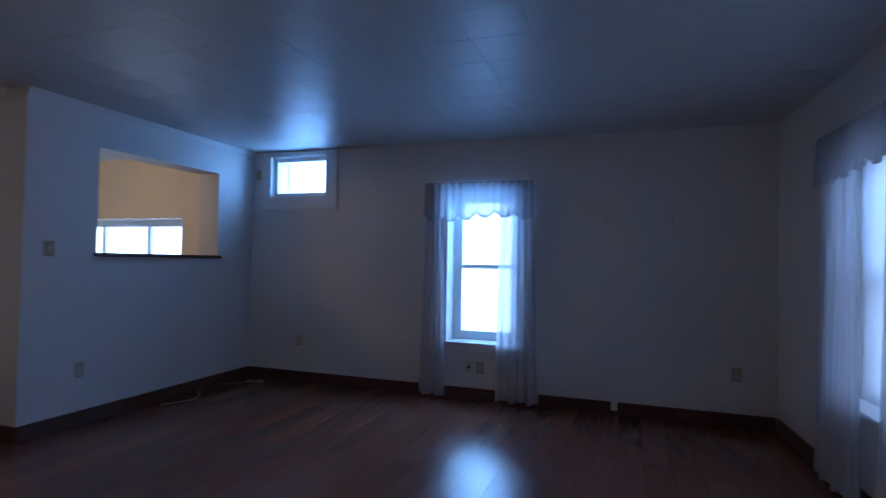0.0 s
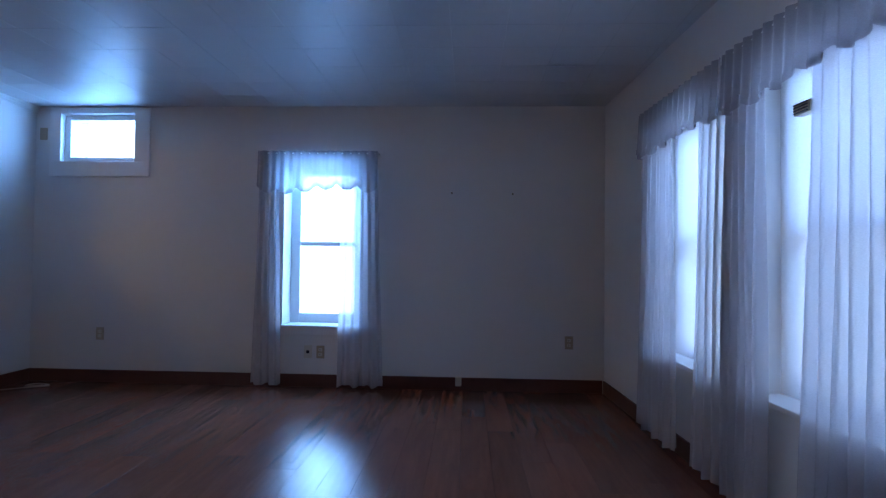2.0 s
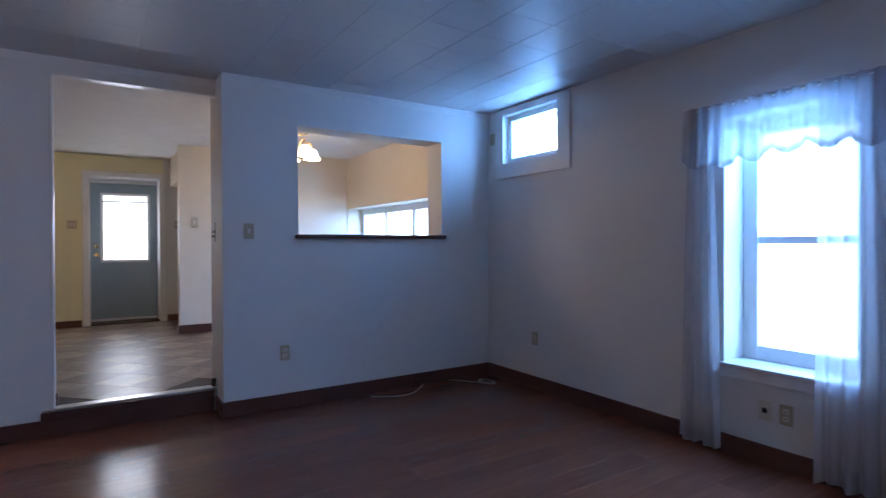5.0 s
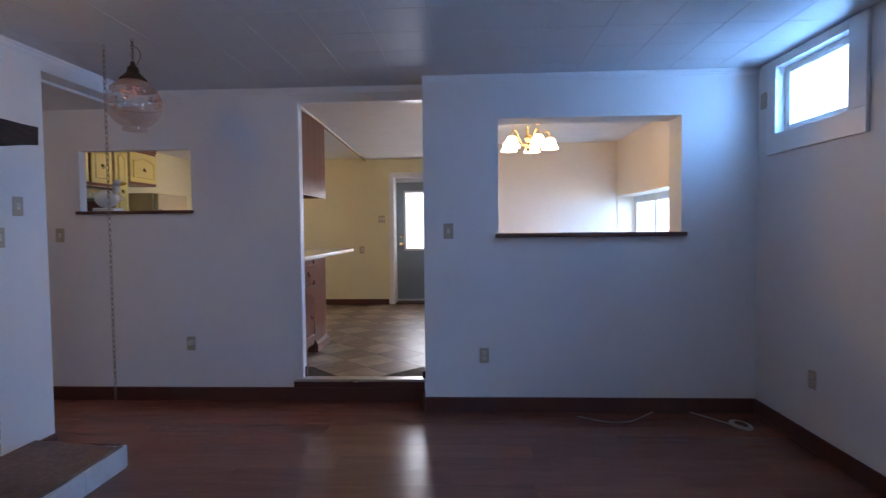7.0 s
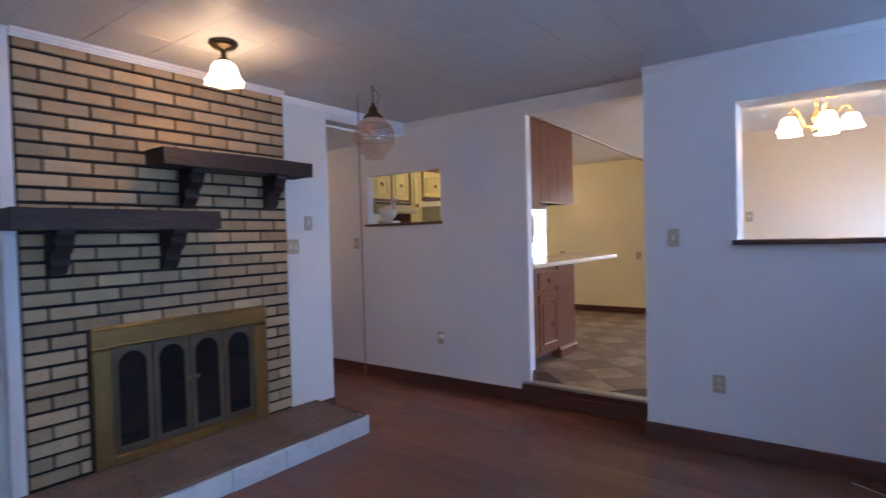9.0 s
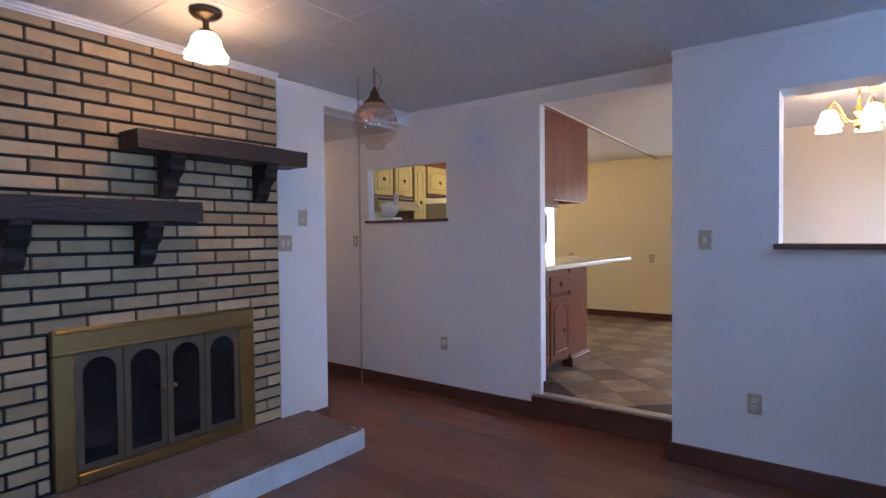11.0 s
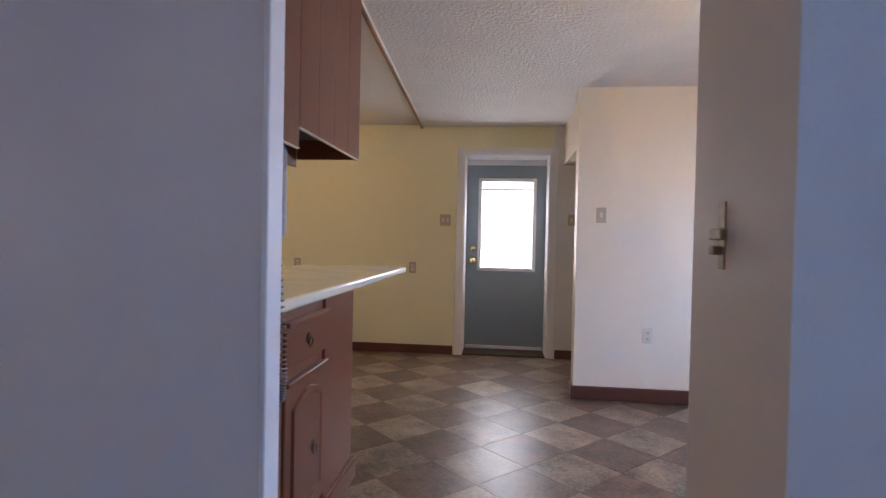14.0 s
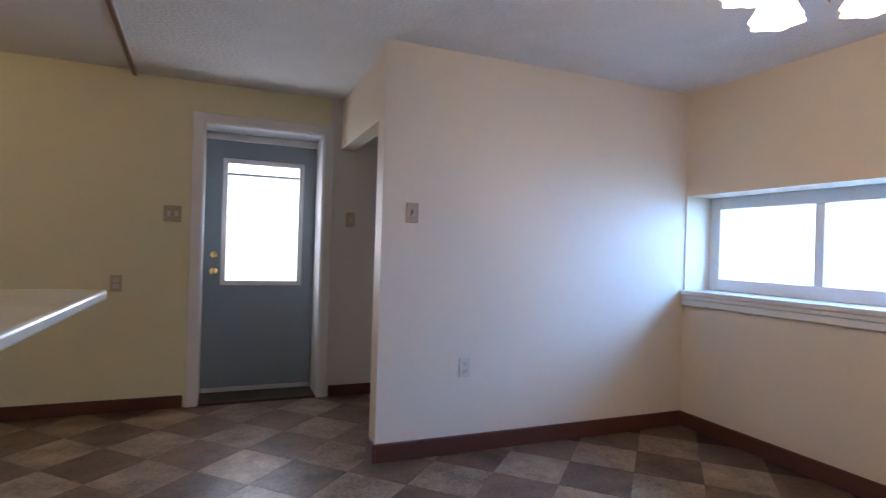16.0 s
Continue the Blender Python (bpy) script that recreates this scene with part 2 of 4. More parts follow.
def lathe(bm, prof, at=(0, 0, 0), n=24, flute=0.0, petals=0, mi=0, axis="z"):
    """Turn a profile of (radius, height) round an axis; flute waves the rim more and more with its radius."""
    rmax = max(r for r, h in prof)
    rings = []
    for r, h in prof:
        ring = []
        for k in range(n):
            a = 2 * math.pi * k / n
            w = 1 + flute * math.cos(petals * a) * (r / rmax) ** 3
            p = (r * w * math.cos(a), r * w * math.sin(a), h)
            if axis == "y":
                p = (p[0], p[2], p[1])
            if axis == "x":
                p = (p[2], p[0], p[1])
            ring.append(bm.verts.new((p[0] + at[0], p[1] + at[1], p[2] + at[2])))
        rings.append(ring)
    for a, b in zip(rings, rings[1:]):
        for k in range(n):
            f = bm.faces.new((a[k], a[(k + 1) % n], b[(k + 1) % n], b[k]))
            f.material_index = mi


def tube(bm, pts, r, n=8):
    """A round bar along points."""
    pts = [Vector(p) for p in pts]
    rings = []
    for i, p in enumerate(pts):
        d = (pts[min(i + 1, len(pts) - 1)] - pts[max(i - 1, 0)]).normalized()
        u = d.cross(Vector((0.13, 0.31, 0.94))).normalized()
        w = d.cross(u)
        rings.append([bm.verts.new(p + r * (math.cos(2 * math.pi * k / n) * u + math.sin(2 * math.pi * k / n) * w)) for k in range(n)])
    for a, b in zip(rings, rings[1:]):
        for k in range(n):
            bm.faces.new((a[k], a[(k + 1) % n], b[(k + 1) % n], b[k]))
    bm.faces.new(rings[0])
    bm.faces.new(rings[-1])


def empty(name, at=(0, 0, 0)):
    ob = new(name)
    ob.location = at
    return ob


def wall(name, axis, d0, d1, u0, u1, z0, z1, m, holes=(), label=""):
    """A wall across x or y from d0 to d1 thick, along u, with rectangular openings (u0, u1, z0, z1)."""
    bm = bmesh.new()
    us = sorted({u0, u1, *[h[0] for h in holes], *[h[1] for h in holes]})
    for a, b in zip(us, us[1:]):
        cuts = sorted((h[2], h[3]) for h in holes if h[0] <= a and h[1] >= b)
        z = z0
        spans = []
        for c0, c1 in cuts:
            if c0 > z:
                spans.append((z, c0))
            z = c1
        if z < z1:
            spans.append((z, z1))
        for s0, s1 in spans:
            if axis == "x":
                add_box(bm, (d0, a, s0), (d1, b, s1))
            else:
                add_box(bm, (a, d0, s0), (b, d1, s1))
    bmesh.ops.remove_doubles(bm, verts=bm.verts, dist=1e-5)
    seen = {}
    for f in list(bm.faces):
        seen.setdefault(frozenset(f.verts), []).append(f)
    dead = [f for fs in seen.values() if len(fs) > 1 for f in fs]
    bmesh.ops.delete(bm, geom=dead, context="FACES")
    return tagged(mesh_ob(name, bm, m), label, "wall", kind="structure")


# ---- the plan ----
XW, XW2, XR, YF, YS, CEIL = -3.575, -3.82, 1.70, 6.04, 1.20, 2.555
# the east wall stands a little out of square
SKEW = Matrix.Translation((1.70, 6.04, 0)) @ Matrix.Rotation(radians(3.0), 4, "Z") @ Matrix.Translation((-1.70, -6.04, 0))


def skewed(ob):
    ob.matrix_world = SKEW @ ob.matrix_world
    return ob


KF, XB, YD, XD, KC = 0.175, -8.16, 5.88, -6.765, 2.53

ground = box("ground", (-60, -60, -0.45), (60, 60, -0.40), M_SNOW)
tagged(ground, "pale bright open yard around the house", "ground", kind="structure")

for nm, lo, hi, mm in (("backdrop_north", (-14, 9.4, -0.4), (8, 9.5, 9), M_SKY_N), ("backdrop_east", (5.2, -3, -0.4), (5.3, 9.4, 9), M_SKY_E), ("backdrop_west", (-12.1, -4, -0.4), (-12, 9.4, 9), M_SKY_W)):
    tagged(box(nm, lo, hi, mm), "plain bright overcast sky beyond the windows", "backdrop", kind="structure")

wall("wall_north", "y", YF, YF + 0.36, XW - 0.25, XR + 0.36, -0.1, 2.75, M_WALL,
     [(-3.33, -2.61, 2.04, 2.49), (-1.20, -0.50, 0.55, 2.05)], "off-white painted living room wall with two window openings")
skewed(wall("wall_east", "x", XR, XR + 0.36, -1.0, YF + 0.02, -0.1, 2.75, M_WALL,
     [(4.01, 4.89, 0.55, 2.08), (2.88, 3.76, 0.55, 2.08)], "off-white painted living room wall with two deep windows"))
wall("wall_partition", "x", XW - 0.25, XW, 3.68, YF, -0.1, 2.75, M_WALL,
     [(4.135, 5.49, 1.365, 2.23)], "white painted partition with a wide pass-through")
wall("wall_jamb", "x", -4.05, XW, 3.567, 3.68, -0.1, 2.75, M_WALL, (), "thick painted end of the partition by the doorway")
wall("wall_kitchen_side", "x", XW2 - 0.07, XW2, -1.60, 3.567, -0.1, 2.75, M_WALL,
     [(0.672, 1.633, 1.58, 2.08), (2.522, 3.567, KF - 0.011, 2.45)], "white painted wall with doorway and small pass-through")
wall("wall_fireplace", "y", YS - 0.14, YS, -2.82, -0.10, -0.1, 2.75, M_WALL, (), "white painted wall beside the brick fireplace")
wall("wall_hall_side", "x", -2.82, -2.70, -1.60, YS - 0.14, -0.1, 2.75, M_WALL, (), "painted hall wall")
wall("wall_hall_end", "y", -1.74, -1.60, XW2 - 0.07, -2.70, -0.1, 2.75, M_WALL, (), "painted end wall of the hall")
wall("wall_entry_side", "x", -0.24, -0.10, -0.80, YS - 0.14, -0.1, 2.75, M_WALL, (), "painted wall of the entry recess")
wall("wall_entry_end", "y", -0.94, -0.80, -0.24, XR + 0.80, -0.1, 2.75, M_WALL, (), "painted wall behind the entry")
wall("wall_hall_header", "y", YS - 0.14, YS, XW2, -2.82, 2.44, 2.75, M_WALL, (), "painted header over the hall opening")
wall("wall_back_passage", "x", XB - 0.36, XB, 3.60, 5.5, -0.1, 2.75, M_WALL, (), "off-white painted wall of the side passage")
wall("wall_back", "x", XB - 0.36, XB, -0.60, 3.60, -0.1, 2.75, M_YELLOW,
     [(-0.10, 0.62, 0.92, 2.19), (2.69, 3.555, KF, 2.245)], "pale yellow kitchen wall with back door and window")
wall("wall_kitchen_south", "y", -0.74, -0.60, XB - 0.36, XW2 - 0.07, -0.1, 2.75, M_YELLOW, (), "pale yellow kitchen wall behind cabinets")
wall("wall_dining_west", "x", XD - 0.13, XD, 3.645, YD, -0.1, 2.75, M_CREAM, (), "cream painted dining wall")
wall("wall_dining_north", "y", YD, YD + 0.50, XD - 0.13, XW - 0.25, -0.1, 2.75, M_CREAM,
     [(-6.755, -4.45, 1.13, 1.80)], "cream painted dining wall with a long low window")
wall("wall_closet_header", "y", 3.69, 3.80, XB, XD - 0.13, 2.14, 2.75, M_CREAM, (), "painted header over the side opening")
wall("wall_closet_end", "y", 5.5, 5.64, XB - 0.36, XD - 0.13, -0.1, 2.75, M_CREAM, (), "painted end wall of the side passage")


# ceilings
def tile_ceiling(name, x0, x1, y0, y1, z, step, m, label):
    bm = bmesh.new()
    add_box(bm, (x0, y0, z + 0.004), (x1, y1, z + 0.1))
    nx, ny = int((x1 - x0) / step) + 1, int((y1 - y0) / step) + 1
    for i in range(nx):
        for j in range(ny):
            a, b = x1 - (i + 1) * step, y1 - (j + 1) * step
            lo = (max(a, x0) + 0.0008, max(b, y0) + 0.0008, z + random.uniform(-0.0003, 0.0003))
            hi = (a + step - 0.0008, b + step - 0.0008, z + 0.0036)
            if hi[0] > lo[0] + 0.01 and hi[1] > lo[1] + 0.01:
                add_box(bm, lo, hi, 0.0014)
    return tagged(mesh_ob(name, bm, m), label, "ceiling", kind="structure")


tile_ceiling("ceiling_living", XW2, XR + 0.345, -0.8, YF, CEIL, 0.335, M_CEIL, "square painted ceiling tiles with fine joints")
tagged(box("ceiling_hall", (XW2, -1.6, 2.42), (-2.82, YS - 0.14, 2.5), M_WALL), "smooth low hall ceiling", "ceiling", kind="structure")
tagged(box("ceiling_dining", (XB, 2.27, KC), (XW2 - 0.07, YD, KC + 0.1), M_TEXCEIL), "white textured plaster ceiling", "ceiling", kind="structure")
tagged(box("ceiling_kitchen", (XB, -0.6, KC + 0.02), (XW2 - 0.07, 2.27, KC + 0.12), M_WALL), "smooth pale kitchen ceiling", "ceiling", kind="structure")
# unseen cover slab, added so no outdoor light leaks into the rooms
tagged(box("roof", (XB - 1, -2.2, 2.76), (XR + 0.8, 6.9, 2.9), M_CABDARK), "unseen flat slab added over the rooms against light leaks", "roof", kind="structure")


# trim
def crown(name, pts_fn, u0, u1):
    """A stepped crown moulding; pts_fn(u, out, z) gives the place."""
    prof = [(0, -0.062), (0.008, -0.062), (0.010, -0.052), (0.018, -0.042), (0.020, -0.032), (0.032, -0.016), (0.034, -0.006), (0.042, -0.004), (0.042, 0), (0, 0)]
    bm = bmesh.new()
    rings = [[bm.verts.new(pts_fn(u, 0.75 * o, CEIL - 0.002 + 0.72 * z)) for o, z in prof] for u in (u0, u1)]
    n = len(prof)
    for k in range(n):
        bm.faces.new((rings[0][k], rings[0][(k + 1) % n], rings[1][(k + 1) % n], rings[1][k]))
    bm.faces.new(rings[0])
    bm.faces.new(rings[1])
    return tagged(mesh_ob(name, bm, M_TRIM), "white stepped crown moulding under the ceiling", "trim", kind="structure")


crown("trim_crown_partition", lambda u, o, z: (XW + o, u, z), 3.567, YF)
crown("trim_crown_kitchen_side", lambda u, o, z: (XW2 + o, u, z), YS, 3.567)
crown("trim_crown_fireplace", lambda u, o, z: (u, YS + o, z), XW2, -2.32)
crown("trim_crown_brick", lambda u, o, z: (u, 1.293 + o, z), -2.32, -0.66)
crown("trim_crown_recess", lambda u, o, z: (u, YS + o, z), -0.66, -0.10)


def base(name, lo, hi, m=None):
    bm = bmesh.new()
    add_box(bm, lo, hi, 0.006, 0, 2)
    return tagged(mesh_ob(name, bm, m or M_BASE), "dark red-brown wooden baseboard", "baseboard", kind="structure")


BT = 0.018
base("baseboard_partition", (XW, 3.567, 0), (XW + BT, YF - BT, 0.115))
base("baseboard_jamb", (XW2 + 0.003, 3.567 - BT, 0), (XW + BT, 3.567, 0.115))
base("baseboard_north", (XW, YF - BT, 0), (XR - BT, YF, 0.115))
skewed(base("baseboard_east", (XR - BT, -0.8, 0), (XR, YF - BT, 0.115)))
base("baseboard_kitchen_side", (XW2, -1.6, 0), (XW2 + BT, 3.54, 0.112))
base("baseboard_step", (XW2, 2.46, 0.113), (XW2 + BT + 0.006, 3.54, KF - 0.012))
base("baseboard_doorway", (XW2 - 0.08, 2.540, KF + 0.013), (XW2 - 0.03, 2.553, KF + 0.10))
base("baseboard_fireplace", (-2.82, YS, 0), (-2.40, YS + BT, 0.105))
base("baseboard_back_a", (XB, -0.6, KF), (XB + BT, 2.60, KF + 0.09))
base("baseboard_back_b", (XB, 3.64, KF), (XB + BT, 5.5, KF + 0.09))
base("baseboard_dining_west", (XD, 3.645, KF), (XD + BT, YD - BT, KF + 0.105))
base("baseboard_dining_corner", (XD - 0.13, 3.645 - BT, KF), (XD + BT, 3.645, KF + 0.105))
base("baseboard_dining_north", (XD, YD - BT, KF), (XW - 0.26, YD, KF + 0.105))
# the doorway: casing, threshold, riser shoe
boxes("trim_doorway", [((XW2 - 0.08, 2.522, KF), (XW2 + 0.004, 2.540, 2.45)),
                       ((XW2 - 0.074, 2.540, 2.436), (XW2 + 0.006, 3.567, 2.453))], M_TRIM, 0.003)
tagged(bpy.data.objects["trim_doorway"], "white painted doorway casing", "trim", kind="structure")
tagged(box("trim_threshold", (XW2 - 0.06, 2.47, KF - 0.012), (XW2 + 0.035, 3.555, KF + 0.012), M_STEEL, 0.008, seg=2), "worn metal threshold strip", "trim", kind="structure")
bm_strip = bmesh.new()
add_box(bm_strip, (0, -0.014, -0.022), (4.27, 0.014, 0.020), 0.004)
# ivory lip paints in the glossy highlight along the brown strip
add_box(bm_strip, (0, 0.0145, -0.020), (4.27, 0.020, -0.004), 0.002, 1)
strip = mesh_ob("trim_kitchen_ceiling", bm_strip, [M_CAB, M_IVORY], at=pose(XB, 2.24, KC, 0, 0, 2.3))
tagged(strip, "thin brown ceiling strip, its glossy highlight painted as a pale lip", "trim", kind="structure")
tagged(box("trim_passthrough_sill", (XW - 0.27, 4.11, 1.335), (XW + 0.035, 5.525, 1.366), M_BASE, 0.006, seg=2), "dark wooden sill of the pass-through", "sill", kind="structure")
tagged(box("trim_small_sill", (XW2 - 0.36, 0.655, 1.556), (XW2 + 0.03, 1.65, 1.582), M_BASE, 0.006, seg=2), "dark wooden sill of the small pass-through", "sill", kind="structure")
boxes("trim_small_reveal", [((XW2 - 0.075, 0.672, 1.583), (XW2 + 0.004, 0.684, 2.08))], M_TRIM)
tagged(bpy.data.objects["trim_small_reveal"], "white painted reveal of the small pass-through", "trim", kind="structure")


# ---- windows ----
def sash_window(name, cx, yw, w, z0, z1, depth, turn, label, rails=1, mulls=0, f=0.05):
    """A window in a reveal: built looking along +y, with its wall face at y = 0, then turned."""
    e = empty(name)
    h = z1 - z0
    y = depth
    fr = [((-w / 2, y - 0.04, 0), (-w / 2 + f, y + 0.05, h)), ((w / 2 - f, y - 0.04, 0), (w / 2, y + 0.05, h)),
          ((-w / 2 + f, y - 0.04, 0), (w / 2 - f, y + 0.05, f)), ((-w / 2 + f, y - 0.04, h - f), (w / 2 - f, y + 0.05, h))]
    boxes("frame", fr, M_TRIM, 0.004, e)
    for k in range(rails):
        zc = h * (k + 1) / (rails + 1)
        box("rail", (-w / 2 + f, y - 0.03, zc - 0.022), (w / 2 - f, y + 0.02, zc + 0.022), M_TRIM, 0.004, e)
    for k in range(mulls):
        xc = -w / 2 + w * (k + 1) / (mulls + 1)
        box("mullion", (xc - 0.03, y - 0.03, f), (xc + 0.03, y + 0.03, h - f), M_TRIM, 0.004, e)
    p = box("pane", (-w / 2 + f, y + 0.003, f), (w / 2 - f, y + 0.007, h - f), M_PANE, 0, e)
    p.visible_shadow = False
    e.matrix_world = pose(cx, yw, z0, 0, 0, turn)
    return tagged(e, label, "window", kind="structure")


def sill(name, lo, hi, label="white painted deep window sill"):
    return tagged(box(name, lo, hi, M_TRIM, 0.006, seg=2), label, "sill", kind="structure")


sash_window("window_1", -0.85, YF, 0.70, 0.555, 2.05, 0.26, 0, "white double-hung window, bright with daylight", f=0.088)
sash_window("window_2", -2.97, YF, 0.72, 2.04, 2.49, 0.09, 0, "small high white window, bright with daylight", 0)
for nm, yc in (("window_3", 4.45), ("window_4", 3.32)):
    w = sash_window(nm, XR, yc, 0.88, 0.555, 2.08, 0.20, -90, "white double-hung window paled by an added hazy sheet", f=0.06)
    # sheer sheet added before the pane to make the window pale and hazy
    haze_sheet = box("haze_sheet", (-0.438, 0.118, 0.004), (0.438, 0.120, 1.523), M_HAZE)
    haze_sheet.parent = w
    skewed(w)
sash_window("window_5", -5.6025, YD, 2.305, 1.135, 1.80, 0.27, 0, "long low white sliding window", 0, 2, 0.085)
sash_window("window_6", XB, 0.26, 0.72, 0.925, 2.19, 0.24, 90, "white kitchen window, bright with daylight")
sill("sill_1", (-1.24, YF - 0.035, 0.53), (-0.46, YF + 0.22, 0.556))
skewed(sill("sill_3", (XR - 0.03, 3.98, 0.53), (XR + 0.117, 4.92, 0.556)))
skewed(sill("sill_4", (XR - 0.03, 2.85, 0.53), (XR + 0.117, 3.79, 0.556)))
sill("sill_5", (XD + 0.003, YD - 0.035, 1.105), (-4.40, YD + 0.23, 1.136))
boxes("trim_sill_apron", [((XD + 0.003, YD - 0.022, 1.03), (-4.42, YD, 1.075)), ((XD + 0.003, YD - 0.028, 1.075), (-4.41, YD, 1.105))], M_TRIM, 0.005)
tagged(bpy.data.objects["trim_sill_apron"], "moulded apron under the dining window sill", "trim", kind="structure")
boxes("trim_high_window", [((-3.43, YF - 0.02, 1.90), (-2.47, YF, 2.04)), ((-3.43, YF - 0.02, 2.04), (-3.325, YF, 2.545)), ((-2.615, YF - 0.02, 2.04), (-2.47, YF, 2.545)),
                           ((-3.325, YF - 0.02, 2.488), (-2.615, YF, 2.545))], M_TRIM, 0.003)
tagged(bpy.data.objects["trim_high_window"], "flat white casing round the high window", "trim", kind="structure")
tagged(box("trim_apron", (-1.22, YF - 0.018, 0.47), (-0.48, YF, 0.53), M_TRIM, 0.003), "white apron under the window sill", "trim", kind="structure")


# ---- curtains ----
def cloth(bm, fn, nu, nv):
    g = [[bm.verts.new(fn(i / nu, j / nv)) for j in range(nv + 1)] for i in range(nu + 1)]
    for i in range(nu):
        for j in range(nv):
            bm.faces.new((g[i][j], g[i + 1][j], g[i + 1][j + 1], g[i][j + 1]))


def curtain_set(name, m, w, top, panels, val_drop, label, seed):
    """Rod, hanging sheer panels and a scalloped valance; local x along the wall, y out of it to -y, z up."""
    rng = random.Random(seed)
    e = empty(name)
    bm = bmesh.new()
    tube(bm, [(-w / 2, 0, top), (-w / 2, -0.06, top), (-w / 2 + 0.03, -0.07, top), (w / 2 - 0.03, -0.07, top), (w / 2, -0.06, top), (w / 2, 0, top)], 0.008)
    mesh_ob("rod", bm, M_TRIM, e)
    for a, b, a2, b2, foot in panels:
        ph, n = rng.uniform(0, 6), max(4, int((b - a) / 0.062))

        def fn(u, v, a=a, b=b, a2=a2, b2=b2, foot=foot, ph=ph, n=n):
            x = (a + (b - a) * u) * (1 - v) + (a2 + (b2 - a2) * u) * v
            amp = 0.010 + 0.020 * v
            d = amp * math.sin(2 * math.pi * n * u + ph + 0.6 * math.sin(3 * v + ph)) + 0.006 * math.sin(23 * u + 5 * v)
            z = top - 0.01 + (foot - top) * v + 0.012 * math.sin(2 * math.pi * n * u * 0.5 + ph) * v
            return (x, -0.055 + d - 0.02 * v, z)
        bm = bmesh.new()
        cloth(bm, fn, n * 10, 26)
        mesh_ob("panel", bm, M_SHEER, e, smooth=True)
    sc = max(4, round(w / 0.19))

    def val(u, v):
        drop = val_drop * (0.86 + 0.14 * abs(math.sin(math.pi * sc * u)) + 0.05 * math.sin(7 * u))
        return (-w / 2 + w * u, -0.085 + 0.012 * math.sin(2 * math.pi * u * w / 0.075) - 0.015 * v, top + 0.02 - drop * v)
    bm = bmesh.new()
    cloth(bm, val, int(w / 0.0075), 8)
    mesh_ob("valance", bm, M_LACE, e, smooth=True)
    bm = bmesh.new()
    cloth(bm, lambda u, v: tuple(Vector(val(u, 1)) + Vector((0, -0.004, 0.03 - 0.035 * v))), int(w / 0.0075), 2)
    mesh_ob("lace_edge", bm, M_LACE, e, smooth=True)
    e.matrix_world = m
    return tagged(e, label, "curtains", "sheer curtains")


curtain_set("curtains", pose(-0.875, YF, 0), 1.09, 2.11, [(-0.54, -0.37, -0.58, -0.31, 0.04), (0.22, 0.54, 0.21, 0.62, 0.04)], 0.37,
            "white sheer curtains with lace valance at the tall window", 1)
skewed(curtain_set("curtains", pose(XR, 4.45, 0, 0, 0, -90), 1.10, 2.16, [(-0.55, -0.08, -0.58, 0.02, 0.06), (0.28, 0.58, 0.22, 0.58, 0.06)], 0.31,
                   "white sheer curtains with lace valance at a deep window", 2))
skewed(curtain_set("curtains", pose(XR, 3.32, 0, 0, 0, -90), 1.14, 2.16, [(-0.60, -0.28, -0.60, -0.27, 0.06), (0.03, 0.57, -0.02, 0.62, 0.06)], 0.31,
                   "white sheer curtains with lace valance at a deep window", 3))


def window_vent():
    e = empty("window_vent")
    y, z = 3.47, 1.80
    box("housing", (XR + 0.02, y - 0.05, z - 0.025), (XR + 0.066, y + 0.05, z + 0.025), M_BEIGE, 0.004, e)
    boxes("slats", [((XR + 0.014, y - 0.042, z - 0.020 + 0.012 * k), (XR + 0.021, y + 0.042, z - 0.015 + 0.012 * k)) for k in range(4)], M_BLACK, 0, e)
    box("bracket", (XR + 0.066, y - 0.02, z - 0.02), (XR + 0.08, y + 0.02, z + 0.02), M_BEIGE, 0, e)
    return tagged(e, "small grey slatted vent high in the deep window", "vent")


skewed(window_vent())


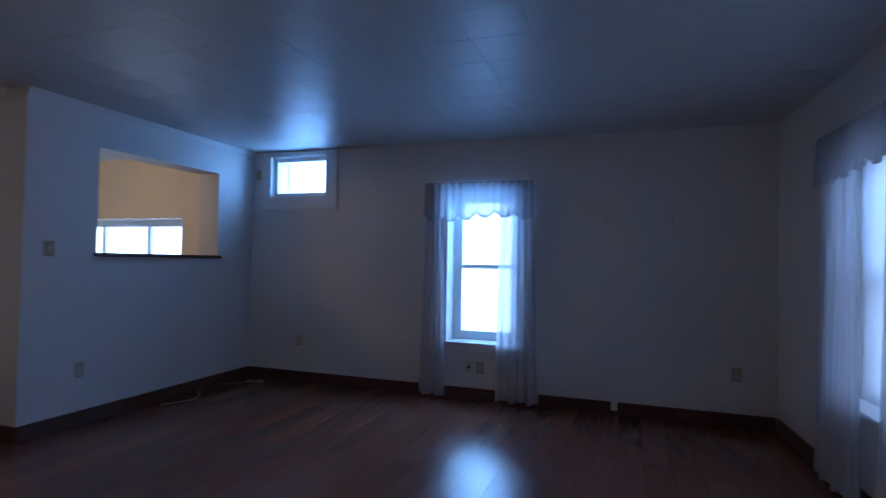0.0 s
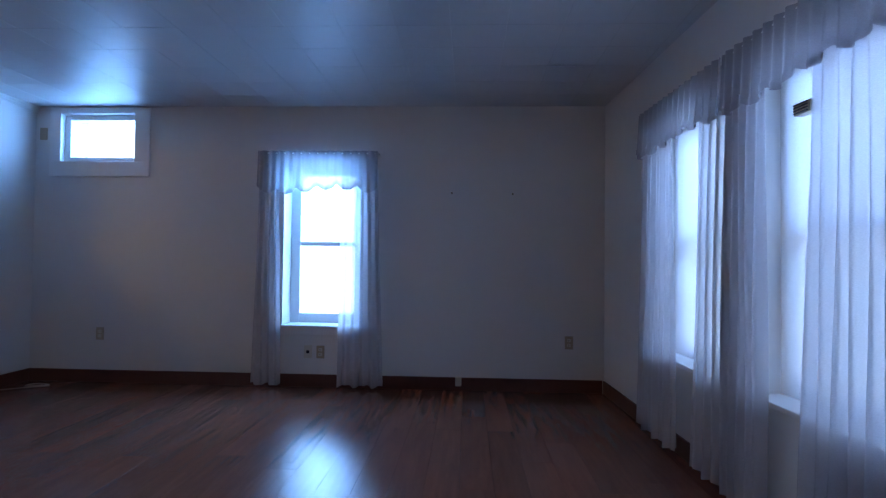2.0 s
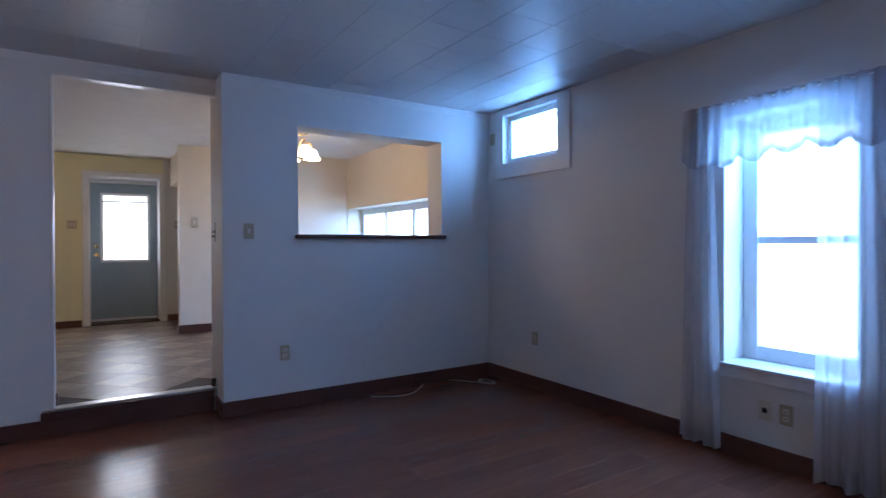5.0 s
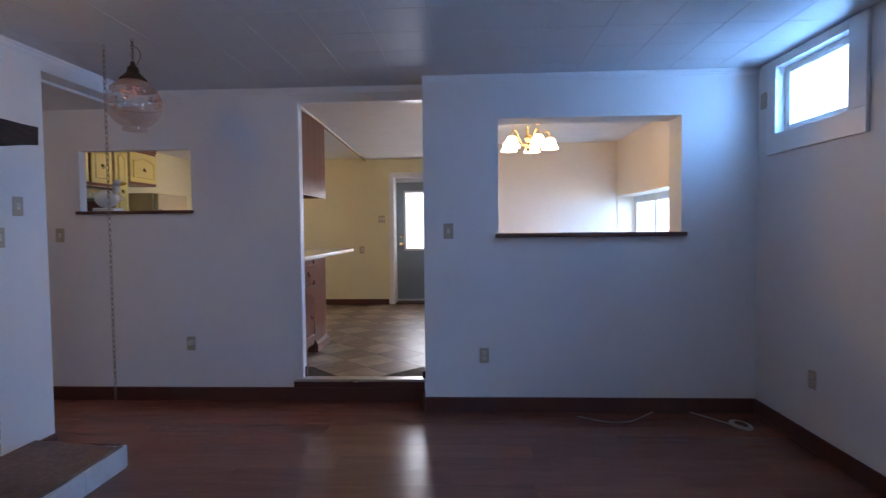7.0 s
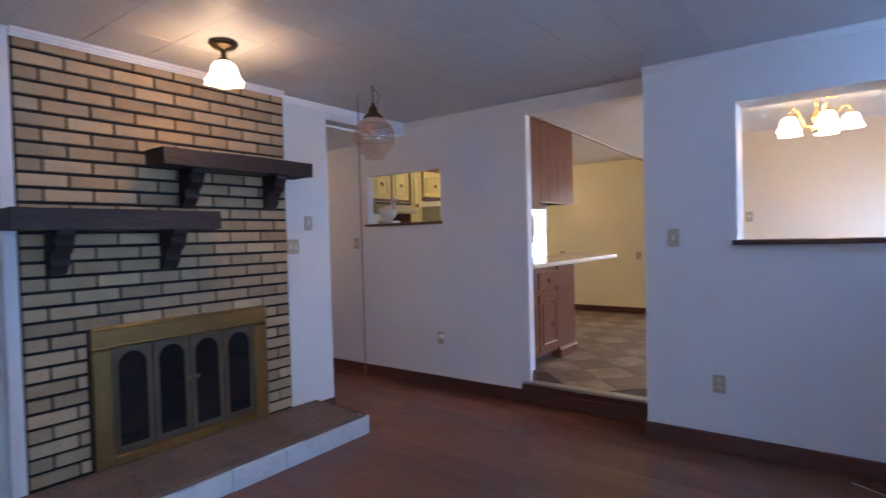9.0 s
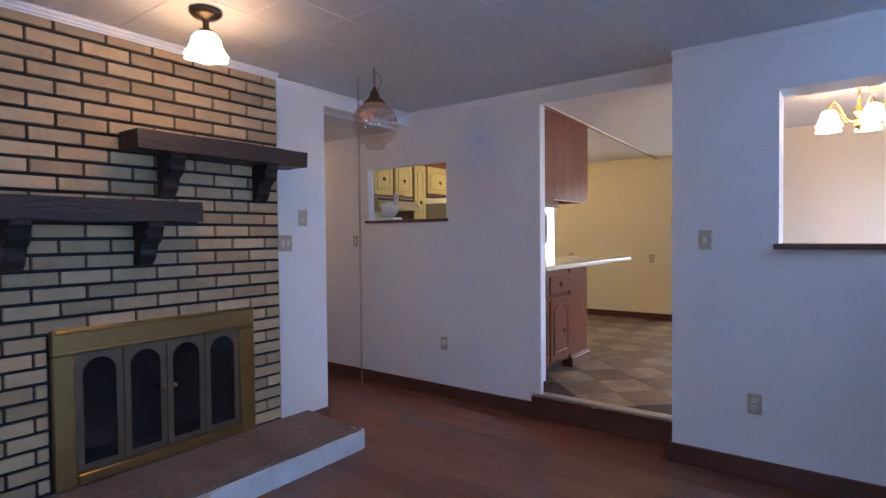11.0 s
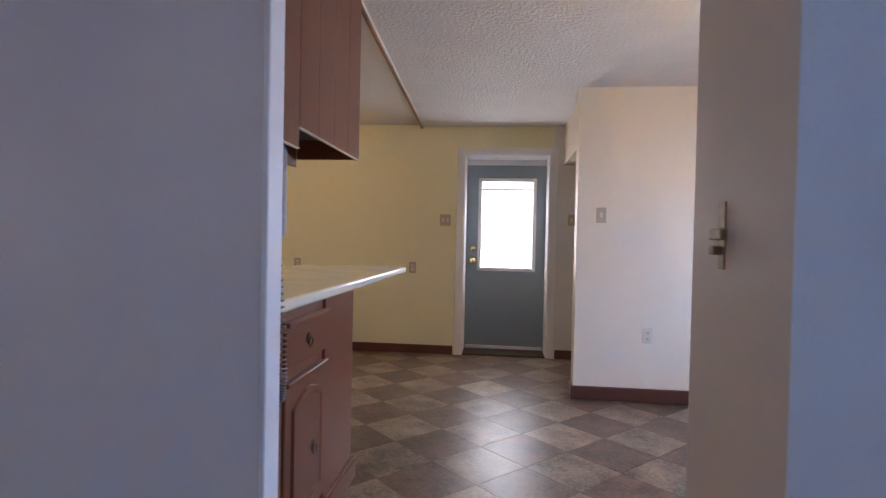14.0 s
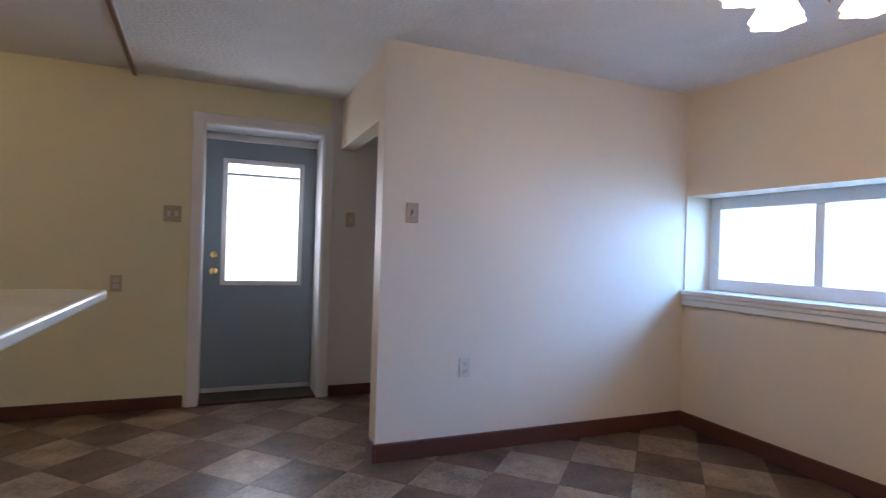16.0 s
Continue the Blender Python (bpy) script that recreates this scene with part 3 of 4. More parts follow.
# ---- switches and outlets ----
def plate(name, at, turn, kind, m=None, label=""):
    """A wall plate: local face towards -y."""
    e = empty(name)
    w = 0.115 if kind in ("double", "blank2") else 0.073
    bm = bmesh.new()
    add_box(bm, (-w / 2, -0.007, -0.058), (w / 2, 0, 0.058), 0.003, 0, 2)
    mesh_ob("cover", bm, m or M_BEIGE, e)
    xs = (-0.023, 0.023) if kind == "double" else (0,)
    if kind in ("switch", "double"):
        for x in xs:
            bm = bmesh.new()
            add_box(bm, (x - 0.010, -0.009, -0.019), (x + 0.010, -0.006, 0.019), 0.001)
            add_box(bm, (x - 0.005, -0.020, 0.000), (x + 0.005, -0.006, 0.011), 0.002)
            mesh_ob("toggle", bm, M_IVORY, e)
    if kind == "outlet":
        for z in (-0.021, 0.021):
            bm = bmesh.new()
            add_box(bm, (-0.016, -0.010, z - 0.014), (0.016, -0.006, z + 0.014), 0.004)
            mesh_ob("socket", bm, M_IVORY, e)
            boxes("slots", [((-0.008, -0.0108, z - 0.004), (-0.005, -0.0095, z + 0.006)), ((0.005, -0.0108, z - 0.004), (0.008, -0.0095, z + 0.006)),
                            ((-0.002, -0.0108, z - 0.010), (0.002, -0.0095, z - 0.006))], M_BLACK, 0, e)
    if kind == "jack":
        box("jack", (-0.014, -0.012, -0.014), (0.014, -0.006, 0.014), M_BLACK, 0.002, e)
    if kind == "plug":
        bm = bmesh.new()
        lathe(bm, [(0.001, -0.05), (0.02, -0.05), (0.024, -0.03), (0.024, -0.006), (0.001, -0.006)], (0.012, 0, 0.012), 16, axis="y")
        mesh_ob("plug", bm, M_IVORY, e, smooth=True)
    e.matrix_world = pose(*at, 0, 0, turn)
    cat = "switch" if kind in ("switch", "double") else "outlet"
    return tagged(e, label or ("beige light switch plate on the wall" if cat == "switch" else "beige power outlet plate on the wall"), cat, cat + " plates")


EAST, WEST, SOUTH, NORTH = 90, -90, 0, 180
plate("light_switch", (XW, 3.755, 1.388), EAST, "switch")
plate("outlet", (XW, 4.02, 0.435), EAST, "outlet")
plate("outlet", (-2.905, YF, 0.445), SOUTH, "outlet")
plate("cable_jack_plate", (-0.955, YF, 0.315), SOUTH, "jack", M_IVORY, "small ivory wall plate with black jack")
plate("outlet", (-0.84, YF, 0.315), SOUTH, "outlet")
plate("outlet", (1.39, YF, 0.44), SOUTH, "outlet")
plate("outlet", (XW2, 1.595, 0.475), EAST, "plug", None, "beige power outlet with a plug in it")
plate("light_switch", (XW2, 0.50, 1.385), EAST, "switch")
plate("light_switch", (-2.60, YS, 1.57), NORTH, "switch")
plate("light_switch", (-2.44, YS, 1.385), NORTH, "double")
plate("light_switch", (XB, 2.50, 1.565), EAST, "double")
plate("outlet", (XB, 2.165, 1.067), EAST, "outlet")
plate("light_switch", (XB, 3.78, 1.585), EAST, "switch")
plate("outlet", (XB, 0.92, 1.08), EAST, "outlet")
plate("light_switch", (XD, 3.822, 1.572), EAST, "switch")
plate("outlet", (XD, 4.18, 0.678), EAST, "outlet", M_IVORY)
plate("blank_plate", (-3.50, YF, 2.30), SOUTH, "blank", None, "small beige blank plate beside the high window")


# ---- back door ----
def back_door():
    e = empty("door_1")
    x = XB - 0.29
    y0, y1, z0, z1 = 2.70, 3.545, KF + 0.02, 2.175
    g0, g1, h0, h1 = 2.855, 3.415, 1.065, 2.005
    boxes("slab", [((x - 0.045, y0, z0), (x, g0, z1)), ((x - 0.045, g1, z0), (x, y1, z1)), ((x - 0.045, g0, z0), (x, g1, h0)), ((x - 0.045, g0, h1), (x, g1, z1))], M_DOOR, 0.0, e)
    boxes("glazing_bead", [((x, g0 - 0.03, h0 - 0.03), (x + 0.014, g0 + 0.008, h1 + 0.03)), ((x, g1 - 0.008, h0 - 0.03), (x + 0.014, g1 + 0.03, h1 + 0.03)),
                           ((x, g0 + 0.008, h0 - 0.03), (x + 0.014, g1 - 0.008, h0 + 0.008)), ((x, g0 + 0.008, h1 - 0.008), (x + 0.014, g1 - 0.008, h1 + 0.03))], M_TRIM, 0.004, e)
    p = box("pane", (x - 0.025, g0, h0), (x - 0.02, g1, h1), M_PANE, 0, e)
    p.visible_shadow = False
    box("blind_rail", (x - 0.03, g0 + 0.005, 1.905), (x + 0.010, g1 - 0.005, 1.923), M_DOOR, 0.004, e)
    bm = bmesh.new()
    lathe(bm, [(0.001, 0.0), (0.032, 0.0), (0.032, 0.008), (0.012, 0.012), (0.012, 0.035), (0.027, 0.045), (0.030, 0.058), (0.022, 0.070), (0.001, 0.072)], (x, 2.775, 1.145), 20, axis="x")
    mesh_ob("knob", bm, M_GOLD, e, smooth=True)
    bm = bmesh.new()
    lathe(bm, [(0.001, 0.0), (0.028, 0.0), (0.028, 0.010), (0.018, 0.016), (0.001, 0.017)], (x, 2.775, 1.27), 20, axis="x")
    mesh_ob("deadbolt", bm, M_GOLD, e, smooth=True)
    box("sweep", (x, y0 + 0.01, z0), (x + 0.012, y1 - 0.01, z0 + 0.035), M_TRIM, 0.003, e)
    tagged(e, "blue-grey painted back door with a large pane", "door", kind="structure")
    boxes("trim_back_door", [((XB - 0.34, 2.685, KF), (XB + 0.004, 2.70, 2.245)), ((XB - 0.34, 3.545, KF), (XB + 0.004, 3.56, 2.245)), ((XB - 0.34, 2.70, 2.232), (XB + 0.004, 3.545, 2.247)),
                             ((XB - 0.34, 2.70, 2.178), (XB - 0.286, 3.545, 2.232)),
                             ((XB, 2.615, KF), (XB + 0.018, 2.69, 2.31)), ((XB, 3.555, KF), (XB + 0.018, 3.63, 2.31)), ((XB, 2.69, 2.24), (XB + 0.018, 3.555, 2.31))], M_TRIM, 0.003)
    tagged(bpy.data.objects["trim_back_door"], "white painted casing and deep jamb of the back door", "trim", kind="structure")
    tagged(box("threshold", (XB - 0.34, 2.70, KF - 0.02), (XB + 0.01, 3.545, KF + 0.018), M_BRONZE, 0.006), "dark door threshold", "threshold", kind="structure")


back_door()


# ---- fireplace ----
def corbel(parent, x, y, z):
    """A scrolled dark bracket under a mantel shelf."""
    prof = [(0, 0), (0.17, 0), (0.17, -0.035), (0.14, -0.05), (0.155, -0.085), (0.13, -0.115), (0.085, -0.125), (0.07, -0.16), (0.075, -0.19), (0.05, -0.215), (0.03, -0.24), (0, -0.25)]
    bm = bmesh.new()
    a = [bm.verts.new((x - 0.045, y + o, z + d)) for o, d in prof]
    b = [bm.verts.new((x + 0.045, y + o, z + d)) for o, d in prof]
    n = len(prof)
    for k in range(n):
        bm.faces.new((a[k], a[(k + 1) % n], b[(k + 1) % n], b[k]))
    bm.faces.new(a)
    bm.faces.new(b)
    bmesh.ops.bevel(bm, geom=list(bm.edges), offset=0.006, segments=1, affect="EDGES")
    return mesh_ob("bracket", bm, M_MANTEL, parent)


def mantel(x0, x1, z0, z1):
    e = empty("mantel_shelf")
    bm = bmesh.new()
    add_box(bm, (x0, 1.293, z0), (x1, 1.515, z1), 0.0)
    bmesh.ops.subdivide_edges(bm, edges=list(bm.edges), cuts=9, use_grid_fill=True)
    for v in bm.verts:
        n = noise.noise_vector(v.co * 7) * 0.008
        v.co += Vector((n.x, n.y if v.co.y > 1.3 else 0, n.z))
    mesh_ob("shelf", bm, M_MANTEL, e)
    for f in (0.22, 0.78):
        corbel(e, x0 + (x1 - x0) * f, 1.294, z0 + 0.004)
    return tagged(e, "rough-hewn dark wooden mantel shelf on scrolled brackets", "mantel shelf", "mantel shelves")


chimney = boxes("chimney_breast", [((-2.325, 1.202, 0.0), (-2.09, 1.278, 2.553)), ((-0.975, 1.202, 0.0), (-0.665, 1.278, 2.553)), ((-2.09, 1.202, 0.965), (-0.975, 1.278, 2.553))], M_MORTAR)
tagged(chimney, "tan brick fireplace wall with recessed black joints", "fireplace")
# thin near-black plate behind the fireplace doors
firebox = boxes("firebox", [((-2.09, 1.204, 0.16), (-0.975, 1.212, 0.965))], M_FIREBOX, 0, chimney)


def fire_screen():
    e = empty("fireplace_doors")
    x0, x1, z0, z1, y = -2.10, -0.965, 0.165, 0.975, 1.296
    boxes("surround", [((x0, y - 0.02, z1 - 0.13), (x1, y + 0.02, z1)), ((x0, y - 0.02, z0), (x0 + 0.105, y + 0.02, z1 - 0.13)), ((x1 - 0.105, y - 0.02, z0), (x1, y + 0.02, z1 - 0.13)),
                       ((x0 + 0.105, y - 0.02, z0), (x1 - 0.105, y + 0.02, z0 + 0.06))], M_BRASS, 0.008, e)
    boxes("bead", [((x0 + 0.02, y + 0.02, z1 - 0.125), (x1 - 0.02, y + 0.028, z1 - 0.112)), ((x0 + 0.02, y + 0.02, z1 - 0.022), (x1 - 0.02, y + 0.028, z1 - 0.010))], M_BRASS, 0.003, e)
    a, b = x0 + 0.105, x1 - 0.105
    w = (b - a) / 4
    for k in range(4):
        c0, c1 = a + k * w, a + (k + 1) * w
        box("door_pane", (c0 + 0.004, y - 0.012, z0 + 0.064), (c1 - 0.004, y - 0.004, z1 - 0.134), M_SMOKED, 0.001, e)
        # arched metal frame of each leaf
        bm = bmesh.new()
        cx, r, zs = (c0 + c1) / 2, w / 2 - 0.035, z1 - 0.134 - w / 2 + 0.005
        n = 14
        inner = [(c0 + 0.035, z0 + 0.10), (c1 - 0.035, z0 + 0.10)] + [(cx + r * math.cos(math.pi * i / n), zs + r * math.sin(math.pi * i / n)) for i in range(n + 1)]
        outer = [(c0 + 0.003, z0 + 0.064), (c1 - 0.003, z0 + 0.064)] + [(cx + (w / 2 - 0.003) * max(-1, min(1, 1.35 * math.cos(math.pi * i / n))), (z1 - 0.134) if 2 < i < n - 2 else zs + 0.02 * i * (n - i) / n) for i in range(n + 1)]
        vi, vo = [bm.verts.new((p[0], y + 0.004, p[1])) for p in inner], [bm.verts.new((p[0], y + 0.004, p[1])) for p in outer]
        for i in range(len(vi)):
            j = (i + 1) % len(vi)
            bm.faces.new((vi[i], vi[j], vo[j], vo[i]))
        ex = bmesh.ops.extrude_face_region(bm, geom=list(bm.faces))
        bmesh.ops.translate(bm, verts=[g for g in ex["geom"] if isinstance(g, bmesh.types.BMVert)], vec=(0, -0.008, 0))
        mesh_ob("leaf_frame", bm, M_LEAF, e)
    for s in (-1, 1):
        bm = bmesh.new()
        lathe(bm, [(0.001, 0), (0.006, 0), (0.006, 0.015), (0.013, 0.022), (0.012, 0.034), (0.001, 0.038)], ((a + b) / 2 + s * 0.03, y + 0.004, 0.58), 14, axis="y")
        mesh_ob("knob", bm, M_BRASS, e, smooth=True)
    return tagged(e, "brass fireplace doors with four arched smoked panes", "fireplace doors")


fire_screen()
mantel(-1.65, -0.585, 1.52, 1.63)
mantel(-2.40, -1.305, 1.90, 2.00)


def hearth():
    e = empty("hearth")
    rng = random.Random(5)
    bm = bmesh.new()
    add_box(bm, (-2.555, 1.294, 0.06), (-0.42, 1.83, 0.165))
    bmesh.ops.subdivide_edges(bm, edges=list(bm.edges), cuts=16, use_grid_fill=True)
    for v in bm.verts:
        n = noise.noise_vector(v.co * 9) * 0.012
        drop = 0.042 * (v.co.y - 1.294) / 0.54 if v.co.z > 0.15 else 0
        v.co += Vector((n.x, n.y if v.co.y > 1.31 else 0, n.z * 0.4 - drop))
    mesh_ob("slab", bm, M_STONE, e)
    x = -2.555
    while x < -0.45:
        w = min(rng.uniform(0.22, 0.42), -0.42 - x)
        bm = bmesh.new()
        add_box(bm, (x + 0.001, 1.822, 0.0), (x + w - 0.001, 1.852 + rng.uniform(-0.006, 0.006), 0.126), 0.006, 0, 2)
        mesh_ob("edge_stone", bm, M_LIME, e)
        x += w
    for k in range(2):
        bm = bmesh.new()
        add_box(bm, (-2.580, 1.30 + k * 0.265, 0.0), (-2.548, 1.56 + k * 0.285, 0.130), 0.006, 0, 2)
        mesh_ob("edge_stone", bm, M_LIME, e)
    box("footing", (-2.55, 1.294, 0.0), (-0.42, 1.822, 0.06), M_STONE, 0, e)
    return tagged(e, "raised stone hearth with whitened rough edge", "hearth")


hearth()


# ---- lamps ----
def tulip(bm, at, r, h, down=True, mi=0):
    s = -1 if down else 1
    prof = [(r * 0.28, 0), (r * 0.50, s * h * 0.10), (r * 0.66, s * h * 0.30), (r * 0.72, s * h * 0.55), (r * 0.86, s * h * 0.80), (r, s * h), (r * 0.985, s * h), (r * 0.70, s * h * 0.56), (r * 0.62, s * h * 0.30)]
    lathe(bm, prof, at, 36, 0.10, 6, mi)


def ceiling_lamp():
    e = empty("ceiling_lamp")
    x, y = -1.475, 1.89
    bm = bmesh.new()
    lathe(bm, [(0.001, 2.551), (0.075, 2.551), (0.078, 2.540), (0.060, 2.520), (0.020, 2.512), (0.014, 2.49), (0.016, 2.465), (0.034, 2.455), (0.036, 2.432), (0.001, 2.430)], (x, y, 0), 28)
    mesh_ob("canopy", bm, M_BRONZE, e, smooth=True)
    bm = bmesh.new()
    tulip(bm, (x, y, 2.447), 0.105, 0.125)
    mesh_ob("shade", bm, M_SHADE, e, smooth=True).visible_shadow = False
    bulb("ceiling_lamp_bulb", (x, y, 2.385), 3.0)
    return tagged(e, "lit frosted tulip ceiling lamp with bronze canopy", "ceiling lamp")


ceiling_lamp()


def pendant():
    e = empty("pendant_globe")
    x, y = -2.63, 1.925
    bm = bmesh.new()
    for k in range(6):
        c = Vector((x, y, 2.545 - k * 0.02))
        d = Vector((1, 0, 0)) if k % 2 else Vector((0, 1, 0))
        tube(bm, [c + 0.008 * math.cos(t * math.pi / 5) * d + Vector((0, 0, 0.014 * math.sin(t * math.pi / 5))) for t in range(11)], 0.002, 5)
    mesh_ob("chain", bm, M_BRONZE, e)
    bm = bmesh.new()
    lathe(bm, [(0.004, 2.425), (0.012, 2.418), (0.016, 2.395), (0.030, 2.385), (0.034, 2.360), (0.044, 2.345), (0.072, 2.318), (0.076, 2.306), (0.070, 2.304), (0.001, 2.320)], (x, y, 0), 28)
    mesh_ob("cap", bm, M_BRONZE, e, smooth=True)
    bm = bmesh.new()
    tube(bm, [(x - 0.030 * math.sin(k * math.pi / 9) - 0.01, y + 0.045 * math.sin(k * math.pi / 9) - 0.02, 2.36 + 0.16 * math.sin(k * math.pi / 18)) for k in range(10)], 0.0022, 5)
    mesh_ob("cord_loop", bm, M_BRONZE, e, smooth=True)
    R, zc = 0.150, 2.172

    def arc(a0, a1, n):
        return [(R * math.cos(radians(a0 + (a1 - a0) * k / n)), zc + R * math.sin(radians(a0 + (a1 - a0) * k / n))) for k in range(n + 1)]
    bm = bmesh.new()
    lathe(bm, arc(34, 63, 8), (x, y, 0), 40)
    mesh_ob("frosted_dome", bm, M_GLOBEP, e, smooth=True)
    bm = bmesh.new()
    lathe(bm, arc(-62, 34, 18), (x, y, 0), 40)
    lathe(bm, [(0.071, zc - 0.132), (0.060, zc - 0.140), (0.068, zc - 0.156), (0.064, zc - 0.160), (0.030, zc - 0.158), (0.001, zc - 0.158)], (x, y, 0), 40)
    mesh_ob("clear_bowl", bm, M_GLOBE, e, smooth=True)
    # sprays of pink petals round the middle of the globe
    rng = random.Random(21)
    bm = bmesh.new()
    for c in range(3):
        for k in range(26):
            a, b = radians(120 * c + 28 + rng.gauss(0, 16)), radians(14 + rng.gauss(0, 8))
            m = Matrix.Rotation(a, 4, "Z") @ Matrix.Rotation(-b, 4, "Y") @ Matrix.Translation((R + 0.002, 0, 0)) @ Matrix.Rotation(rng.uniform(0, 3), 4, "X")
            r = rng.uniform(0.007, 0.013)
            ring = [bm.verts.new(Vector((x, y, zc)) + (m @ Vector((0, r * math.cos(q * math.pi / 4), 0.6 * r * math.sin(q * math.pi / 4))))) for q in range(8)]
            bm.faces.new(ring)
    tagged(mesh_ob("flower_pattern", bm, M_PETAL, e), "pink painted flower sprays", kind="stuff")
    for a in (-8, 34):
        bm = bmesh.new()
        tube(bm, [(x + (R + 0.001) * math.cos(radians(a)) * math.cos(t * math.pi / 24), y + (R + 0.001) * math.cos(radians(a)) * math.sin(t * math.pi / 24), zc + R * math.sin(radians(a))) for t in range(49)], 0.0014, 5)
        mesh_ob("ring", bm, M_BRASS, e)
    return tagged(e, "unlit round glass pendant with painted pink flowers", "pendant lamp")


pendant()


def assumed_flush_lamp(at, watts, label):
    e = empty("assumed_flush_lamp")
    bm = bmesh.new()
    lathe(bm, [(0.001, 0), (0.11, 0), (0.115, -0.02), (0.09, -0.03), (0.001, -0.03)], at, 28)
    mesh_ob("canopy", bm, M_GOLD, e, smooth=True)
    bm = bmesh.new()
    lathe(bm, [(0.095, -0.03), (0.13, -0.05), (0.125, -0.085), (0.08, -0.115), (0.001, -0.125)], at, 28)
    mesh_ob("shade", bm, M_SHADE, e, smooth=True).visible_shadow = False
    bulb("assumed_flush_bulb", (at[0], at[1], at[2] - 0.19), watts)
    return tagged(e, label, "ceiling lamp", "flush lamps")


# unseen fixtures, added for the warm light on hall and kitchen walls
assumed_flush_lamp((-3.3, -0.9, 2.419), 1.6, "unseen lit flush glass lamp assumed on the hall ceiling")
assumed_flush_lamp((-6.7, 0.9, KC + 0.019), 7.5, "unseen lit flush glass lamp assumed on the kitchen ceiling")


def lamp_cord():
    bm = bmesh.new()
    for k in range(66):
        c = Vector((-2.70, 1.70, 2.53 - k * 0.033))
        d = Vector((1, 0, 0)) if k % 2 else Vector((0, 1, 0))
        tube(bm, [c + 0.008 * math.cos(t * math.pi / 4) * d + Vector((0, 0, 0.022 * math.sin(t * math.pi / 4))) for t in range(9)], 0.0022, 4)
    return tagged(mesh_ob("lamp_chain", bm, M_CHAIN), "thin lamp chain hanging down from the ceiling", "chain")


lamp_cord()


def chandelier():
    e = empty("chandelier")
    x, y = -4.95, 4.51
    bm = bmesh.new()
    lathe(bm, [(0.001, KC), (0.065, KC), (0.068, KC - 0.012), (0.030, KC - 0.024), (0.010, KC - 0.035), (0.001, KC - 0.037)], (x - 0.05, y + 0.21, 0), 24)
    mesh_ob("canopy", bm, M_GOLD, e, smooth=True)
    bm = bmesh.new()
    pts = [(x - 0.05 + 0.05 * k / 12, y + 0.21 - 0.21 * k / 12, KC - 0.03 - 0.055 * math.sin(math.pi * k / 12)) for k in range(13)]
    tube(bm, pts, 0.006, 6)
    tube(bm, [(x, y, KC), (x, y, 2.37)], 0.007, 6)
    mesh_ob("chain", bm, M_GOLD, e, smooth=True)
    bm = bmesh.new()
    lathe(bm, [(0.004, 2.390), (0.018, 2.375), (0.010, 2.350), (0.028, 2.325), (0.034, 2.295), (0.016, 2.265), (0.012, 2.230), (0.030, 2.212), (0.026, 2.188), (0.008, 2.172), (0.001, 2.155)], (x, y, 0), 24)
    mesh_ob("column", bm, M_GOLD, e, smooth=True)
    for k in range(5):
        a = radians(72 * k + 20)
        ca, sa = math.cos(a), math.sin(a)
        bm = bmesh.new()
        tube(bm, [(x + r * ca, y + r * sa, z) for r, z in ((0.015, 2.250), (0.05, 2.225), (0.09, 2.240), (0.12, 2.295), (0.15, 2.350), (0.185, 2.370), (0.215, 2.350), (0.22, 2.315))], 0.006, 6)
        lathe(bm, [(0.004, 2.320), (0.026, 2.316), (0.028, 2.295), (0.001, 2.293)], (x + 0.22 * ca, y + 0.22 * sa, 0), 16)
        mesh_ob("arm", bm, M_GOLD, e, smooth=True)
        bm = bmesh.new()
        tulip(bm, (x + 0.22 * ca, y + 0.22 * sa, 2.305), 0.085, 0.115)
        mesh_ob("shade", bm, M_SHADE, e, smooth=True).visible_shadow = False
    bulb("chandelier_bulbs", (x, y, 2.20), 6, (1.0, 0.66, 0.36), 0.12)
    return tagged(e, "lit brass five-arm chandelier with frosted tulip shades", "chandelier")


chandelier()


# ---- kitchen ----
def panel_door(bm, x0, x1, z0, z1, y, arch=True, t=0.02):
    """A raised-and-fielded cabinet door on the face y (towards +y)."""
    add_box(bm, (x0, y, z0), (x1, y + t, z1), 0.004)
    m = 0.055
    if x1 - x0 > 0.16 and z1 - z0 > 0.2:
        a, b, lo, hi, n = x0 + m, x1 - m, z0 + m, z1 - m, 10
        rise = 0.045 if arch else 0.0
        ring = [(a, lo), (b, lo)] + [(b + (a - b) * k / n, hi - rise + rise * math.sin(math.pi * k / n)) for k in range(n + 1)]
        c = (sum(p[0] for p in ring) / len(ring), sum(p[1] for p in ring) / len(ring))
        loops = []
        for inset, dy in ((0.0, -0.002), (0.004, 0.011), (0.014, 0.011), (0.024, 0.004)):
            loops.append([bm.verts.new((p[0] + inset * (1 if p[0] < c[0] else -1), y + t + dy, p[1] + inset * (1 if p[1] < c[1] else -1))) for p in ring])
        for u, v in zip(loops, loops[1:]):
            for k in range(len(ring)):
                q = (k + 1) % len(ring)
                bm.faces.new((u[k], u[q], v[q], v[k]))
        bm.faces.new(loops[-1])


def ring_pull(parent, x, y, z, m=None):
    bm = bmesh.new()
    lathe(bm, [(0.001, 0), (0.022, 0), (0.020, 0.006), (0.001, 0.008)], (x, y, z), 16, axis="y")
    tube(bm, [(x + 0.018 * math.cos(t * math.pi / 8), y + 0.011, z - 0.014 + 0.018 * math.sin(t * math.pi / 8)) for t in range(17)], 0.003, 5)
    return mesh_ob("pull", bm, m or M_BRONZE, parent)


